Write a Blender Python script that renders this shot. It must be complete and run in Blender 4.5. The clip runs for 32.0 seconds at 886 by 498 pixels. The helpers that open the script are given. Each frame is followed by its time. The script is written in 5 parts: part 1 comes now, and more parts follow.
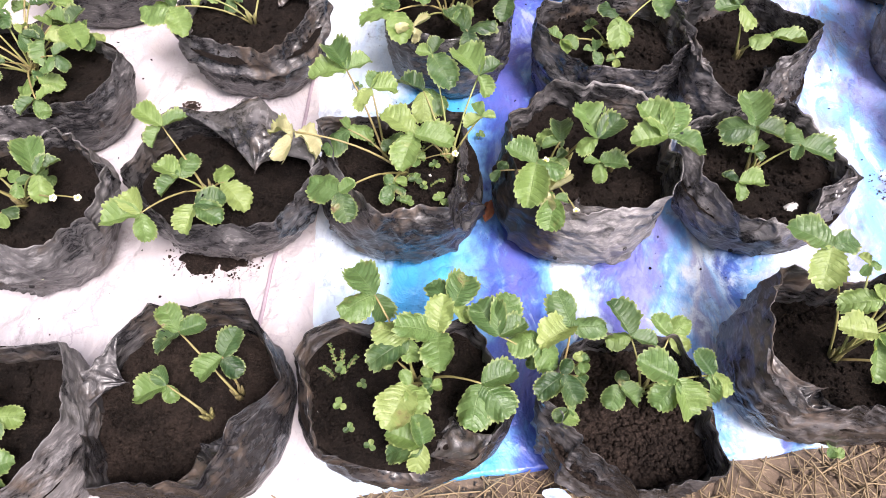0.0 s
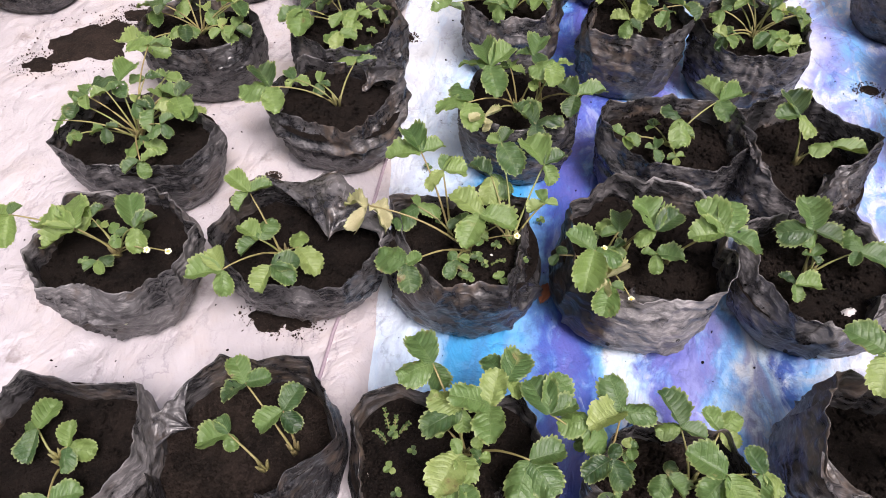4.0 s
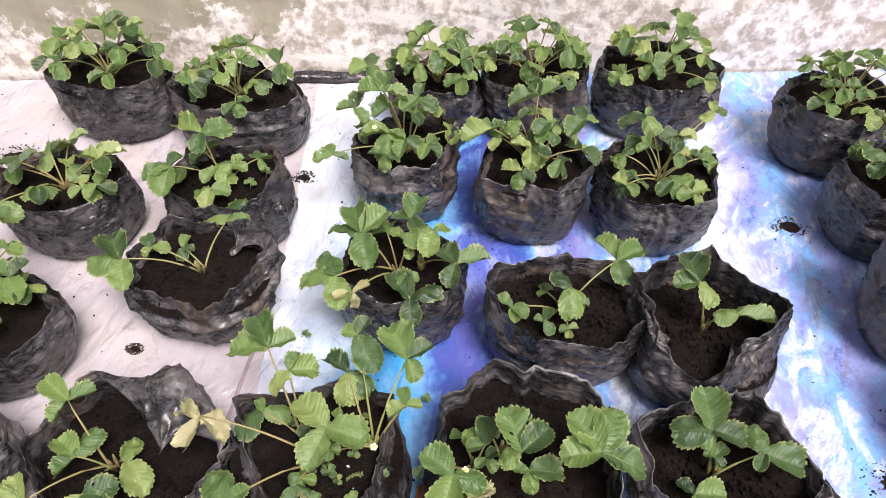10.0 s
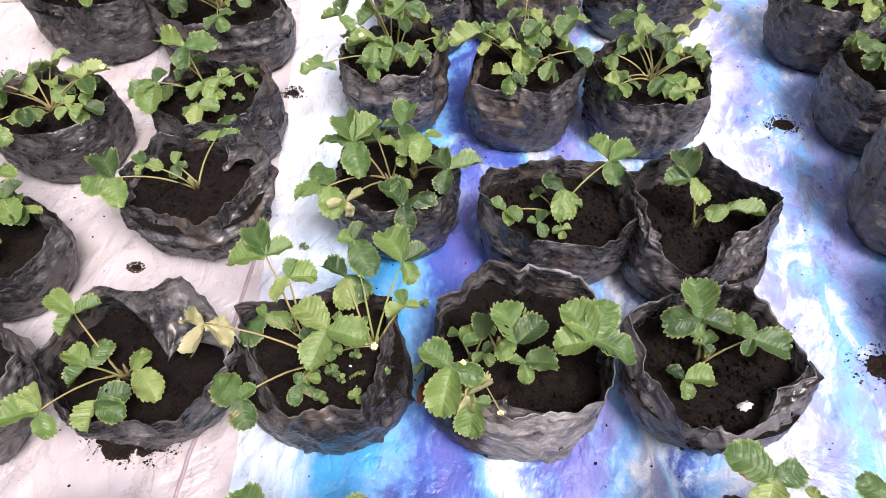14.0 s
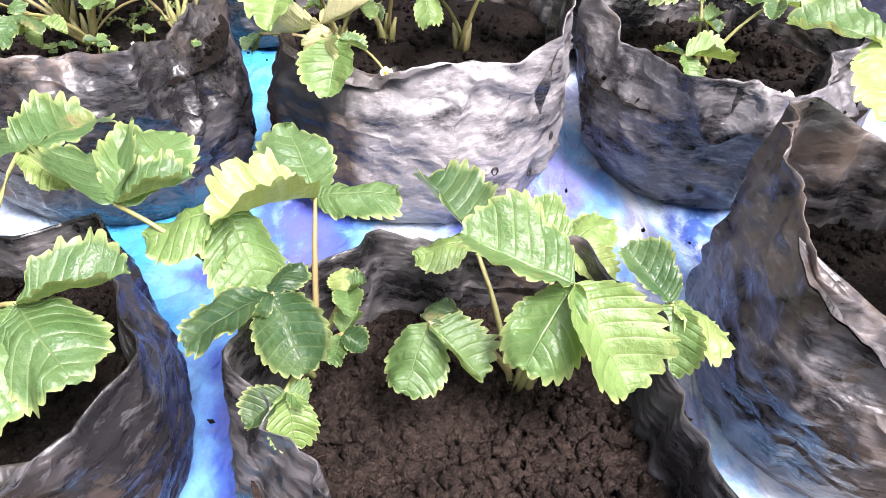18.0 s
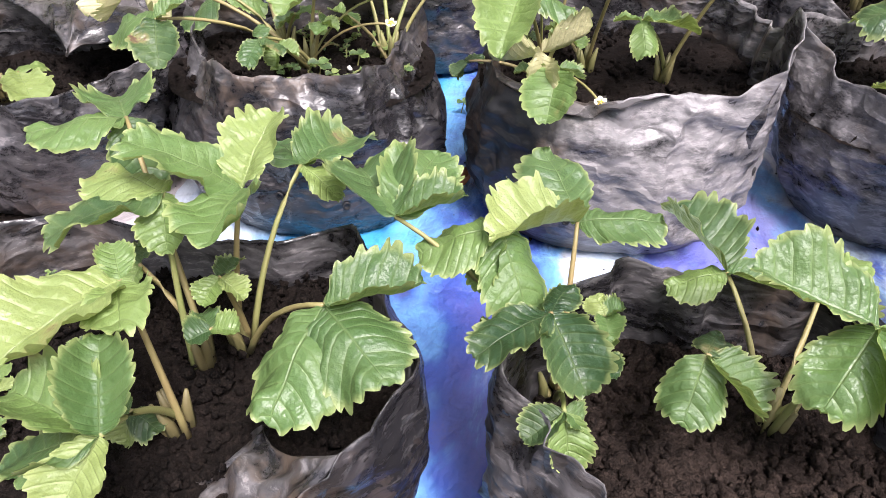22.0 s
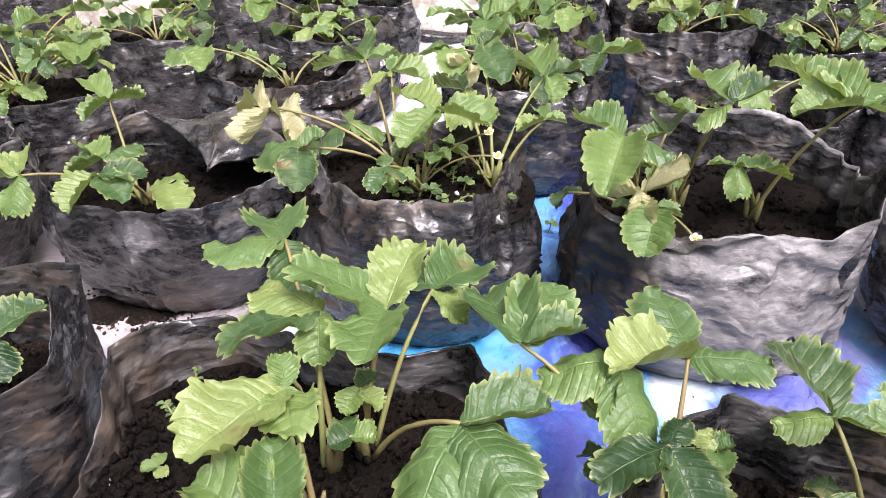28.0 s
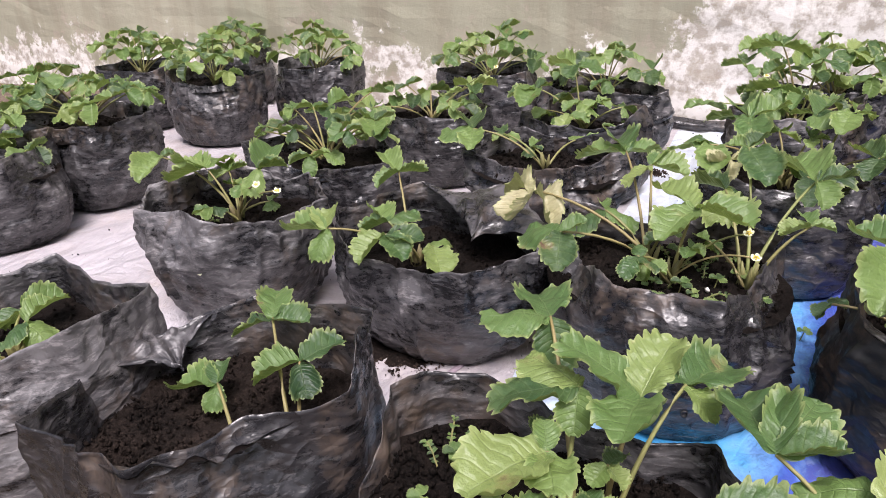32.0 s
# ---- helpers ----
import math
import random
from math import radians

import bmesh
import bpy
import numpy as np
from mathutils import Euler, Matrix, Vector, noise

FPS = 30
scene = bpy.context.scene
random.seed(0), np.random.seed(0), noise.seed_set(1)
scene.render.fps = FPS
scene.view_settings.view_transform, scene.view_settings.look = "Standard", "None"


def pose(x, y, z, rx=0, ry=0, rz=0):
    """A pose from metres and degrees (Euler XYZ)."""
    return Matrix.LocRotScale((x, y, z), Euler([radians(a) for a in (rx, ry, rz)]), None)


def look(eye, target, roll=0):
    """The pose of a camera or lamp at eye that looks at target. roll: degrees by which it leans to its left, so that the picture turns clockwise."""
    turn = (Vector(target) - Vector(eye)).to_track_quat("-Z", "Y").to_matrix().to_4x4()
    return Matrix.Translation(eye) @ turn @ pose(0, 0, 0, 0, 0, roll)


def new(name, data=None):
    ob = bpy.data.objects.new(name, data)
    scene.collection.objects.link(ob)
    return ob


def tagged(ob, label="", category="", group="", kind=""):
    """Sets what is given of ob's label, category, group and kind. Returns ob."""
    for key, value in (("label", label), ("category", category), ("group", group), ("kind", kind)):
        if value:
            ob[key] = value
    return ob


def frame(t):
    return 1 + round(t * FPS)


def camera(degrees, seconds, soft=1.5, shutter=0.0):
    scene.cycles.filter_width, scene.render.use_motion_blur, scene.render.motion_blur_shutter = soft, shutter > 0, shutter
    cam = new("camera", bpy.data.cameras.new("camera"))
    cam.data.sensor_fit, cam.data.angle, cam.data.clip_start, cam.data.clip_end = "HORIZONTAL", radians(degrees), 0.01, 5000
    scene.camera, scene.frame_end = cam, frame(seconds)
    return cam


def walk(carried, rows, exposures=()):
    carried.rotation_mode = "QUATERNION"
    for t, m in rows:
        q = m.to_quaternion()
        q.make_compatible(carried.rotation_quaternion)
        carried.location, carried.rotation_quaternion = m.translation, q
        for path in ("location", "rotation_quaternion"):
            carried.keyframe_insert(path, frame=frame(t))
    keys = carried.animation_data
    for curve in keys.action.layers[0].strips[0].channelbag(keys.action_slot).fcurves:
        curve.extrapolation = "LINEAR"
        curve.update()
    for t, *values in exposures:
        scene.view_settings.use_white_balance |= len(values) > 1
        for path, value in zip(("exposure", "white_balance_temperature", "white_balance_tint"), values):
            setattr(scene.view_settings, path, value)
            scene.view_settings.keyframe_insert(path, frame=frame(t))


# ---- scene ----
cam = camera(67.1, 32.0, soft=0.85)
PATH = [
    (0, (0.073, 0.028, 0.98), (0.038, 1.035, -0.747), 1.8),
    (0.5, (0.094, 0.041, 0.993), (0.151, 1.102, -0.702), 4.4),
    (1, (0.084, 0.057, 1.016), (0.037, 1.272, -0.573), 2.9),
    (1.5, (0.072, 0.049, 1.027), (-0.083, 1.293, -0.531), 1.5),
    (2, (0.056, 0.04, 1.039), (-0.144, 1.307, -0.496), 0.8),
    (2.5, (0.056, 0.025, 1.036), (-0.188, 1.341, -0.45), -0.7),
    (4.5, (0.062, -0.009, 1.008), (-0.098, 1.133, -0.626), 1.2),
    (5, (0.079, -0.001, 1.003), (-0.011, 1.121, -0.65), 3.2),
    (5.5, (0.106, 0.003, 1.003), (0.086, 1.126, -0.652), 4.6),
    (6, (0.122, 0.005, 1.007), (0.101, 1.125, -0.65), 3.9),
    (6.5, (0.136, 0.004, 1.006), (0.116, 1.133, -0.645), 3.4),
    (7, (0.156, 0.005, 1.005), (0.172, 1.13, -0.649), 2.7),
    (7.5, (0.201, 0.023, 1.001), (0.167, 1.132, -0.663), -0.4),
    (8, (0.28, 0.051, 0.996), (0.201, 1.136, -0.681), -2.4),
    (8.5, (0.287, 0.089, 1.005), (0.299, 1.271, -0.608), 0.7),
    (9, (0.228, 0.159, 1.024), (0.206, 1.433, -0.517), 0.5),
    (9.5, (0.184, 0.22, 1.038), (0.121, 1.541, -0.461), -0.9),
    (10, (0.217, 0.254, 1.041), (0.036, 1.599, -0.427), -0.2),
    (10.5, (0.226, 0.251, 1.037), (-0.005, 1.581, -0.439), -2.5),
    (11, (0.217, 0.241, 1.038), (-0.05, 1.544, -0.456), -4.0),
    (11.5, (0.216, 0.236, 1.037), (-0.043, 1.527, -0.469), -3.6),
    (12, (0.219, 0.234, 1.038), (-0.015, 1.523, -0.473), -3.0),
    (12.5, (0.219, 0.227, 1.038), (-0.018, 1.506, -0.481), -3.2),
    (13, (0.22, 0.223, 1.032), (-0.012, 1.465, -0.518), -3.1),
    (13.5, (0.225, 0.223, 1.028), (0.028, 1.422, -0.56), -2.9),
    (15.5, (0.243, 0.227, 0.978), (0.151, 1.217, -0.757), -0.8),
    (16, (0.263, 0.236, 0.923), (0.121, 1.091, -0.879), -1.8),
    (16.5, (0.239, 0.153, 0.895), (0.134, 1.056, -0.887), -0.8),
    (17, (0.22, 0.12, 0.796), (0.256, 1.228, -0.868), 3.4),
    (17.3, (0.261, 0.116, 0.578), (0.243, 1.386, -0.967), 3.8),
    (17.5, (0.274, 0.109, 0.479), (0.186, 1.423, -1.027), -0.7),
    (18, (0.296, 0.108, 0.401), (0.307, 1.601, -0.93), 2.3),
    (18.5, (0.303, 0.103, 0.377), (0.363, 1.616, -0.929), 4.4),
    (19, (0.299, 0.103, 0.383), (0.269, 1.578, -0.968), 0.4),
    (19.5, (0.294, 0.098, 0.391), (0.227, 1.59, -0.94), 0.7),
    (20, (0.285, 0.102, 0.391), (0.213, 1.582, -0.951), 1.5),
    (20.5, (0.273, 0.099, 0.399), (0.167, 1.608, -0.91), 1.2),
    (21, (0.255, 0.095, 0.403), (0.099, 1.62, -0.881), 0.5),
    (21.5, (0.234, 0.095, 0.401), (0.03, 1.613, -0.886), 0.2),
    (22, (0.207, 0.095, 0.401), (-0.054, 1.617, -0.87), -0.6),
    (22.5, (0.194, 0.091, 0.4), (-0.102, 1.61, -0.868), -0.3),
    (23, (0.187, 0.091, 0.399), (-0.129, 1.596, -0.88), -0.4),
    (23.5, (0.181, 0.085, 0.403), (-0.163, 1.605, -0.851), -0.8),
    (24, (0.174, 0.081, 0.405), (-0.222, 1.597, -0.837), -1.5),
    (24.5, (0.178, 0.076, 0.412), (-0.227, 1.599, -0.819), -2.5),
    (26.5, (0.166, 0.062, 0.425), (-0.307, 1.635, -0.716), -2.0),
    (27, (0.165, 0.059, 0.434), (-0.298, 1.673, -0.652), -0.5),
    (27.5, (0.168, 0.063, 0.436), (-0.302, 1.701, -0.611), -0.9),
    (28, (0.173, 0.064, 0.437), (-0.281, 1.719, -0.589), -0.5),
    (28.5, (0.17, 0.057, 0.443), (-0.326, 1.731, -0.532), -1.0),
    (29, (0.169, 0.052, 0.447), (-0.368, 1.732, -0.496), -0.9),
    (29.5, (0.164, 0.046, 0.449), (-0.461, 1.702, -0.482), -1.2),
    (30, (0.163, 0.045, 0.45), (-0.528, 1.66, -0.507), -1.3),
    (30.5, (0.162, 0.039, 0.455), (-0.606, 1.644, -0.459), -1.6),
    (31, (0.156, 0.03, 0.459), (-0.699, 1.61, -0.42), -1.0),
    (31.5, (0.158, 0.025, 0.463), (-0.799, 1.558, -0.393), -2.1),
    (32, (0.159, 0.015, 0.469), (-0.906, 1.491, -0.36), -2.6),
]
# stops by which the clip's own camera brightens its picture
EXPOSURES = ((0, 0.86), (1, 0.12), (2.5, -0.02), (4.5, 0.38), (6, 0.58), (8, 0.43), (9, 0.6), (10, 0.32), (12, 0.36), (13.5, 0.48), (16, 0.18), (17, 0.48), (18, 1.7), (19, 1.68), (21, 1.28), (23, 1.08), (26.5, 1.0), (28, 0.92), (30, 0.82), (32, 0.45))
walk(cam, [(t, look(eye, target, roll)) for t, eye, target, roll in PATH],
     [(t, stops + (0.5 if t < 17 else 0.3), 6380 if t < 17.5 else 6150, 21 if t < 17.5 else 21) for t, stops in EXPOSURES])


# ---- light ----
world = bpy.data.worlds.new("sky")
scene.world = world
world.use_nodes = True
_nt = world.node_tree
_sky = _nt.nodes.new("ShaderNodeTexSky")
_sky.sky_type, _sky.sun_disc = "NISHITA", False
_sky.sun_elevation, _sky.sun_rotation = radians(61), radians(139)
_sky.dust_density, _sky.air_density = 6.0, 1.6
_veil = _nt.nodes.new("ShaderNodeHueSaturation")
_veil.inputs["Saturation"].default_value = 0.6
_nt.links.new(_sky.outputs[0], _veil.inputs["Color"])
_nt.links.new(_veil.outputs[0], _nt.nodes["Background"].inputs[0])
_nt.nodes["Background"].inputs[1].default_value = 0.1
SUN = bpy.data.lights.new("sun", "SUN")
SUN.energy, SUN.angle, SUN.color = 3.0, radians(22), (1.0, 0.95, 0.88)
sun = new("sun", SUN)
sun.matrix_world = look((1.3, -1.5, 3.6), (0, 0, 0))


# ---- materials ----
class Nodes:
    """A small helper to write node materials."""

    def __init__(self, name):
        self.mat = bpy.data.materials.new(name)
        self.mat.use_nodes = True
        self.nt = self.mat.node_tree
        self.bsdf = self.nt.nodes["Principled BSDF"]
        self.out = self.nt.nodes["Material Output"]

    def node(self, kind, **kw):
        n = self.nt.nodes.new(kind)
        for k, v in kw.items():
            if k in n.inputs:
                self.put(n.inputs[k], v)
        return n

    def put(self, socket, v):
        if hasattr(v, "is_output"):
            self.nt.links.new(v, socket)
        else:
            socket.default_value = v

    def set(self, **kw):
        for k, v in kw.items():
            self.put(self.bsdf.inputs[k.replace("_", " ")], v)

    def coords(self, kind="Object"):
        return self.nt.nodes.new("ShaderNodeTexCoord").outputs[kind]

    def scaled(self, vec, s):
        n = self.nt.nodes.new("ShaderNodeMapping")
        self.put(n.inputs["Vector"], vec)
        n.inputs["Scale"].default_value = s
        return n.outputs[0]

    def noise(self, vec, scale, detail=4.0, rough=0.55, distort=0.0, colour=False):
        n = self.nt.nodes.new("ShaderNodeTexNoise")
        self.put(n.inputs["Vector"], vec)
        n.inputs["Scale"].default_value, n.inputs["Detail"].default_value = scale, detail
        n.inputs["Roughness"].default_value, n.inputs["Distortion"].default_value = rough, distort
        return n.outputs["Color" if colour else "Fac"]

    def voronoi(self, vec, scale, feature="F1"):
        n = self.nt.nodes.new("ShaderNodeTexVoronoi")
        n.feature = feature
        self.put(n.inputs["Vector"], vec)
        n.inputs["Scale"].default_value = scale
        return n.outputs["Distance"]

    def ramp(self, fac, *stops, ease=False):
        n = self.nt.nodes.new("ShaderNodeValToRGB")
        self.put(n.inputs[0], fac)
        e = n.color_ramp.elements
        while len(e) < len(stops):
            e.new(0.5)
        for el, (p, c) in zip(e, stops):
            el.position = p
            el.color = (c, c, c, 1) if isinstance(c, (int, float)) else (*c, 1)
        if ease:
            n.color_ramp.interpolation = "EASE"
        return n.outputs[0]

    def math(self, op, a, b=0.0, c=0.0):
        n = self.nt.nodes.new("ShaderNodeMath")
        n.operation = op
        for s, v in zip(n.inputs, (a, b, c)):
            self.put(s, v)
        return n.outputs[0]

    def mix(self, fac, a, b, blend="MIX"):
        n = self.nt.nodes.new("ShaderNodeMix")
        n.data_type, n.blend_type = "RGBA", blend
        self.put(n.inputs[0], fac)
        for s, v in ((n.inputs[6], a), (n.inputs[7], b)):
            self.put(s, (*v, 1) if isinstance(v, tuple) and len(v) == 3 else v)
        return n.outputs[2]

    def bump(self, height, strength=0.3, distance=0.002, under=None):
        n = self.nt.nodes.new("ShaderNodeBump")
        self.put(n.inputs["Height"], height)
        n.inputs["Strength"].default_value, n.inputs["Distance"].default_value = strength, distance
        if under is not None:
            self.put(n.inputs["Normal"], under)
        return n.outputs[0]

    def xyz(self, vec):
        n = self.nt.nodes.new("ShaderNodeSeparateXYZ")
        self.put(n.inputs[0], vec)
        return n.outputs

    def rnd(self):
        return self.nt.nodes.new("ShaderNodeObjectInfo").outputs["Random"]


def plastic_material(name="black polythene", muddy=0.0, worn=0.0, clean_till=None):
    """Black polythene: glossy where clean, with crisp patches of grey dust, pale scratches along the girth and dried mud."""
    m = Nodes(name)
    geo = m.nt.nodes.new("ShaderNodeNewGeometry").outputs["Position"]
    fold = m.noise(m.scaled(geo, (1, 1, 1.4)), 8, 2, 0.45, 0.2)
    crease = m.math("ABSOLUTE", m.math("SUBTRACT", m.noise(m.scaled(geo, (1, 1, 1.6)), 13, 3, 0.5, 0.15), 0.5))
    bent = m.mix(0.06, geo, m.noise(geo, 9, 3, 0.5, colour=True))
    pucker = m.voronoi(m.scaled(bent, (1, 1, 1.7)), 24, "DISTANCE_TO_EDGE")
    crimp = m.voronoi(m.scaled(bent, (1, 1, 2.4)), 62, "DISTANCE_TO_EDGE")
    haze = m.noise(geo, 4.0, 3, 0.5)
    patch = m.ramp(m.noise(m.scaled(geo, (1, 1, 1.9)), 17, 9, 0.74, 0.1), (0.46 - 0.1 * worn, 0.0), (0.57 - 0.06 * worn, 1.0))
    scratch = m.ramp(m.noise(m.scaled(geo, (1, 1, 3.6)), 58, 7, 0.74, 0.25), (0.53 - 0.04 * worn, 0.0), (0.6, 1.0))
    patch = m.math("MULTIPLY", patch, m.ramp(haze, (0.36 - 0.2 * worn, 0.25), (0.58 - 0.15 * worn, 1.0)))
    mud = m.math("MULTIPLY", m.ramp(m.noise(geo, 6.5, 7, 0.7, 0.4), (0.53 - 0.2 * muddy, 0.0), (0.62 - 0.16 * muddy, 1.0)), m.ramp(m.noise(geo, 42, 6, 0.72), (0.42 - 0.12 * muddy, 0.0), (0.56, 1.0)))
    colour = m.mix(m.math("MULTIPLY", patch, 0.6), (0.014, 0.0135, 0.015), (0.118 + 0.14 * worn, 0.111 + 0.135 * worn, 0.114 + 0.135 * worn))
    colour = m.mix(m.math("MULTIPLY", scratch, m.math("MULTIPLY_ADD", patch, 0.3 + 0.25 * worn, 0.08)), colour, (0.32, 0.3, 0.3))
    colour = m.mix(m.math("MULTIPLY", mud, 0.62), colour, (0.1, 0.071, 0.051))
    # right of clean_till: scuffed grey, lightened to carry the film's sheen in the colour
    if clean_till is not None:
        grey = m.ramp(m.math("MULTIPLY_ADD", m.noise(geo, 20, 4, 0.6), 0.12, m.xyz(geo)[0]), (clean_till + 0.04, 0.0), (clean_till + 0.07, 1.0))
        earthy = m.mix(m.ramp(m.noise(m.scaled(geo, (1, 1, 1.6)), 26, 8, 0.72), (0.46, 0.0), (0.62, 0.8)), (0.012, 0.011, 0.011), (0.085, 0.058, 0.04))
        colour = m.mix(grey, earthy, colour)
    dull = m.math("MAXIMUM", m.math("MAXIMUM", patch, mud), m.math("MULTIPLY", scratch, 0.6))
    m.set(Base_Color=colour, Roughness=m.math("MULTIPLY_ADD", dull, 0.3, 0.25), Specular_IOR_Level=0.5)
    b = m.bump(fold, 0.4, 0.035)
    b = m.bump(m.math("POWER", m.math("SUBTRACT", 1.0, crease), 6.0), 0.5, 0.008, b)
    b = m.bump(m.ramp(pucker, (0.0, 0.0), (0.3, 1.0)), 0.3, 0.004, b)
    pleat = m.noise(m.scaled(bent, (1, 1, 0.7)), 16, 4, 0.5, 0.9)
    b = m.bump(m.math("ABSOLUTE", m.math("SUBTRACT", pleat, 0.5)), 0.4, 0.01, b)
    b = m.bump(m.ramp(crimp, (0.0, 0.0), (0.25, 1.0)), 0.18 - 0.05 * muddy, 0.0012, b)
    m.set(Normal=m.bump(m.noise(geo, 150, 4, 0.65), 0.1, 0.001, b))
    return m.mat


def soil_material(name, light):
    m = Nodes(name)
    geo = m.nt.nodes.new("ShaderNodeNewGeometry").outputs["Position"]
    n1 = m.noise(geo, 22, 5, 0.65)
    n2 = m.noise(geo, 260, 4, 0.7)
    c = m.mix(m.ramp(n1, (0.35, 0.0), (0.7, 1.0)), (0.005 * light, 0.0036 * light, 0.003 * light), (0.018 * light, 0.0125 * light, 0.01 * light))
    c = m.mix(m.math("MULTIPLY", m.ramp(n2, (0.5, 0.0), (0.75, 1.0)), 0.5), c, (0.05 * light, 0.036 * light, 0.029 * light))
    m.set(Base_Color=c, Roughness=0.95, Specular_IOR_Level=0.12)
    m.set(Normal=m.bump(n2, 0.9, 0.004, m.bump(m.noise(geo, 90, 4, 0.7), 0.9, 0.01)))
    return m.mat


LEAF_COLOURS = ((0.0, (0.011, 0.036, 0.015)), (0.22, (0.038, 0.088, 0.029)), (0.55, (0.088, 0.162, 0.046)), (0.85, (0.155, 0.232, 0.063)), (1.0, (0.24, 0.295, 0.095)))
LEAF_PALE, LEAF_VEIN = (0.14, 0.205, 0.065), (0.29, 0.36, 0.15)


def leaf_material(name="strawberry leaf", spotted=0.0):
    """Strawberry leaf: side veins running to the teeth, quilted between them, pale margin, brown spots, light shining through."""
    m = Nodes(name)
    uv = m.nt.nodes.new("ShaderNodeUVMap").outputs[0]
    u, v, _w = m.xyz(uv)
    side = m.math("MULTIPLY", m.math("ABSOLUTE", m.math("SUBTRACT", u, 0.5)), 2.0)
    geo = m.nt.nodes.new("ShaderNodeNewGeometry").outputs["Position"]
    wave = m.math("ABSOLUTE", m.math("SUBTRACT", m.math("FRACT", m.math("ADD", m.math("MULTIPLY_ADD", v, 11.0, 0.02), m.math("MULTIPLY", m.noise(geo, 70, 2), 0.12))), 0.5))
    vein = m.ramp(wave, (0.0, 1.0), (0.06, 0.4), (0.16, 0.0))
    mid = m.ramp(side, (0.0, 1.0), (0.04, 0.0))
    veins = m.math("MAXIMUM", m.math("MULTIPLY", vein, 0.55), mid)
    blotch = m.noise(geo, 30, 4, 0.6)
    base = m.ramp(m.rnd(), *LEAF_COLOURS)
    c = m.mix(m.ramp(blotch, (0.4, 0.0), (0.75, 0.4)), base, LEAF_PALE)
    c = m.mix(m.math("MULTIPLY", veins, 0.28), c, LEAF_VEIN)
    c = m.mix(m.ramp(wave, (0.3, 0.0), (0.5, 0.18)), c, m.mix(0.5, base, (0.01, 0.03, 0.012)))
    c = m.mix(m.ramp(side, (0.86, 0.0), (1.0, 0.7)), c, (0.32, 0.37, 0.14))
    cell = m.voronoi(m.mix(0.03, geo, m.noise(geo, 120, 3, colour=True)), 24 - 7 * spotted)
    where = m.ramp(m.noise(geo, 7.0, 2), (0.55 - 0.16 * spotted, 0.0), (0.59 - 0.16 * spotted, 1.0))
    c = m.mix(m.math("MULTIPLY", m.math("MULTIPLY", m.ramp(cell, (0.12, 1.0), (0.24, 0.0)), where), 0.6), c, (0.3, 0.26, 0.1))
    c = m.mix(m.math("MULTIPLY", m.math("MULTIPLY", m.ramp(cell, (0.08, 1.0), (0.15, 0.0)), where), 0.9), c, (0.11, 0.045, 0.045))
    m.set(Base_Color=c, Roughness=m.ramp(blotch, (0.3, 0.34), (0.7, 0.52)), Specular_IOR_Level=0.5)
    h = m.math("ADD", m.math("MULTIPLY", veins, -1.1), m.math("MULTIPLY", m.noise(geo, 210, 3), 2.4))
    nrm = m.bump(h, 0.5, 0.0012, m.bump(m.noise(geo, 45, 2), 0.5, 0.006))
    m.set(Normal=nrm)
    tr = m.nt.nodes.new("ShaderNodeBsdfTranslucent")
    m.put(tr.inputs[0], m.mix(0.5, c, (0.42, 0.54, 0.1), "MIX"))
    m.put(tr.inputs[1], nrm)
    mix = m.nt.nodes.new("ShaderNodeMixShader")
    mix.inputs[0].default_value = 0.29
    m.put(mix.inputs[1], m.bsdf.outputs[0])
    m.put(mix.inputs[2], tr.outputs[0])
    m.put(m.out.inputs[0], mix.outputs[0])
    return m.mat


def stalk_material(name, a, b):
    m = Nodes(name)
    geo = m.nt.nodes.new("ShaderNodeNewGeometry").outputs["Position"]
    n = m.noise(geo, 45, 4, 0.6)
    m.set(Base_Color=m.mix(m.math("ADD", m.math("MULTIPLY", n, 0.5), m.math("MULTIPLY", m.rnd(), 0.5)), a, b), Roughness=0.55)
    m.set(Normal=m.bump(m.noise(geo, 500, 2), 0.4, 0.0006))
    return m.mat


def plain_material(name, a, b, scale=60.0, rough=0.6):
    m = Nodes(name)
    geo = m.nt.nodes.new("ShaderNodeNewGeometry").outputs["Position"]
    n = m.noise(geo, scale, 4, 0.6)
    m.set(Base_Color=m.mix(n, a, b), Roughness=rough, Normal=m.bump(n, 0.3, 0.001))
    return m.mat


PALE, WHITE_INK, CYAN, AZURE, ROYAL, VIOLET, LILAC = (0.43, 0.55, 0.68), (0.54, 0.57, 0.62), (0.045, 0.29, 0.58), (0.15, 0.37, 0.68), (0.04, 0.085, 0.36), (0.09, 0.1, 0.36), (0.22, 0.24, 0.5)
BANDS = ((-0.22, WHITE_INK), (-0.07, PALE), (-0.03, CYAN), (0.06, CYAN), (0.09, AZURE), (0.12, ROYAL), (0.17, VIOLET), (0.23, ROYAL), (0.26, AZURE), (0.28, WHITE_INK), (0.31, PALE), (0.33, VIOLET), (0.39, LILAC), (0.42, AZURE),
         (0.45, WHITE_INK), (0.51, PALE), (0.53, ROYAL), (0.57, AZURE), (0.62, PALE), (0.68, WHITE_INK), (0.74, LILAC), (0.82, AZURE), (0.9, LILAC), (0.97, AZURE), (1.05, LILAC))


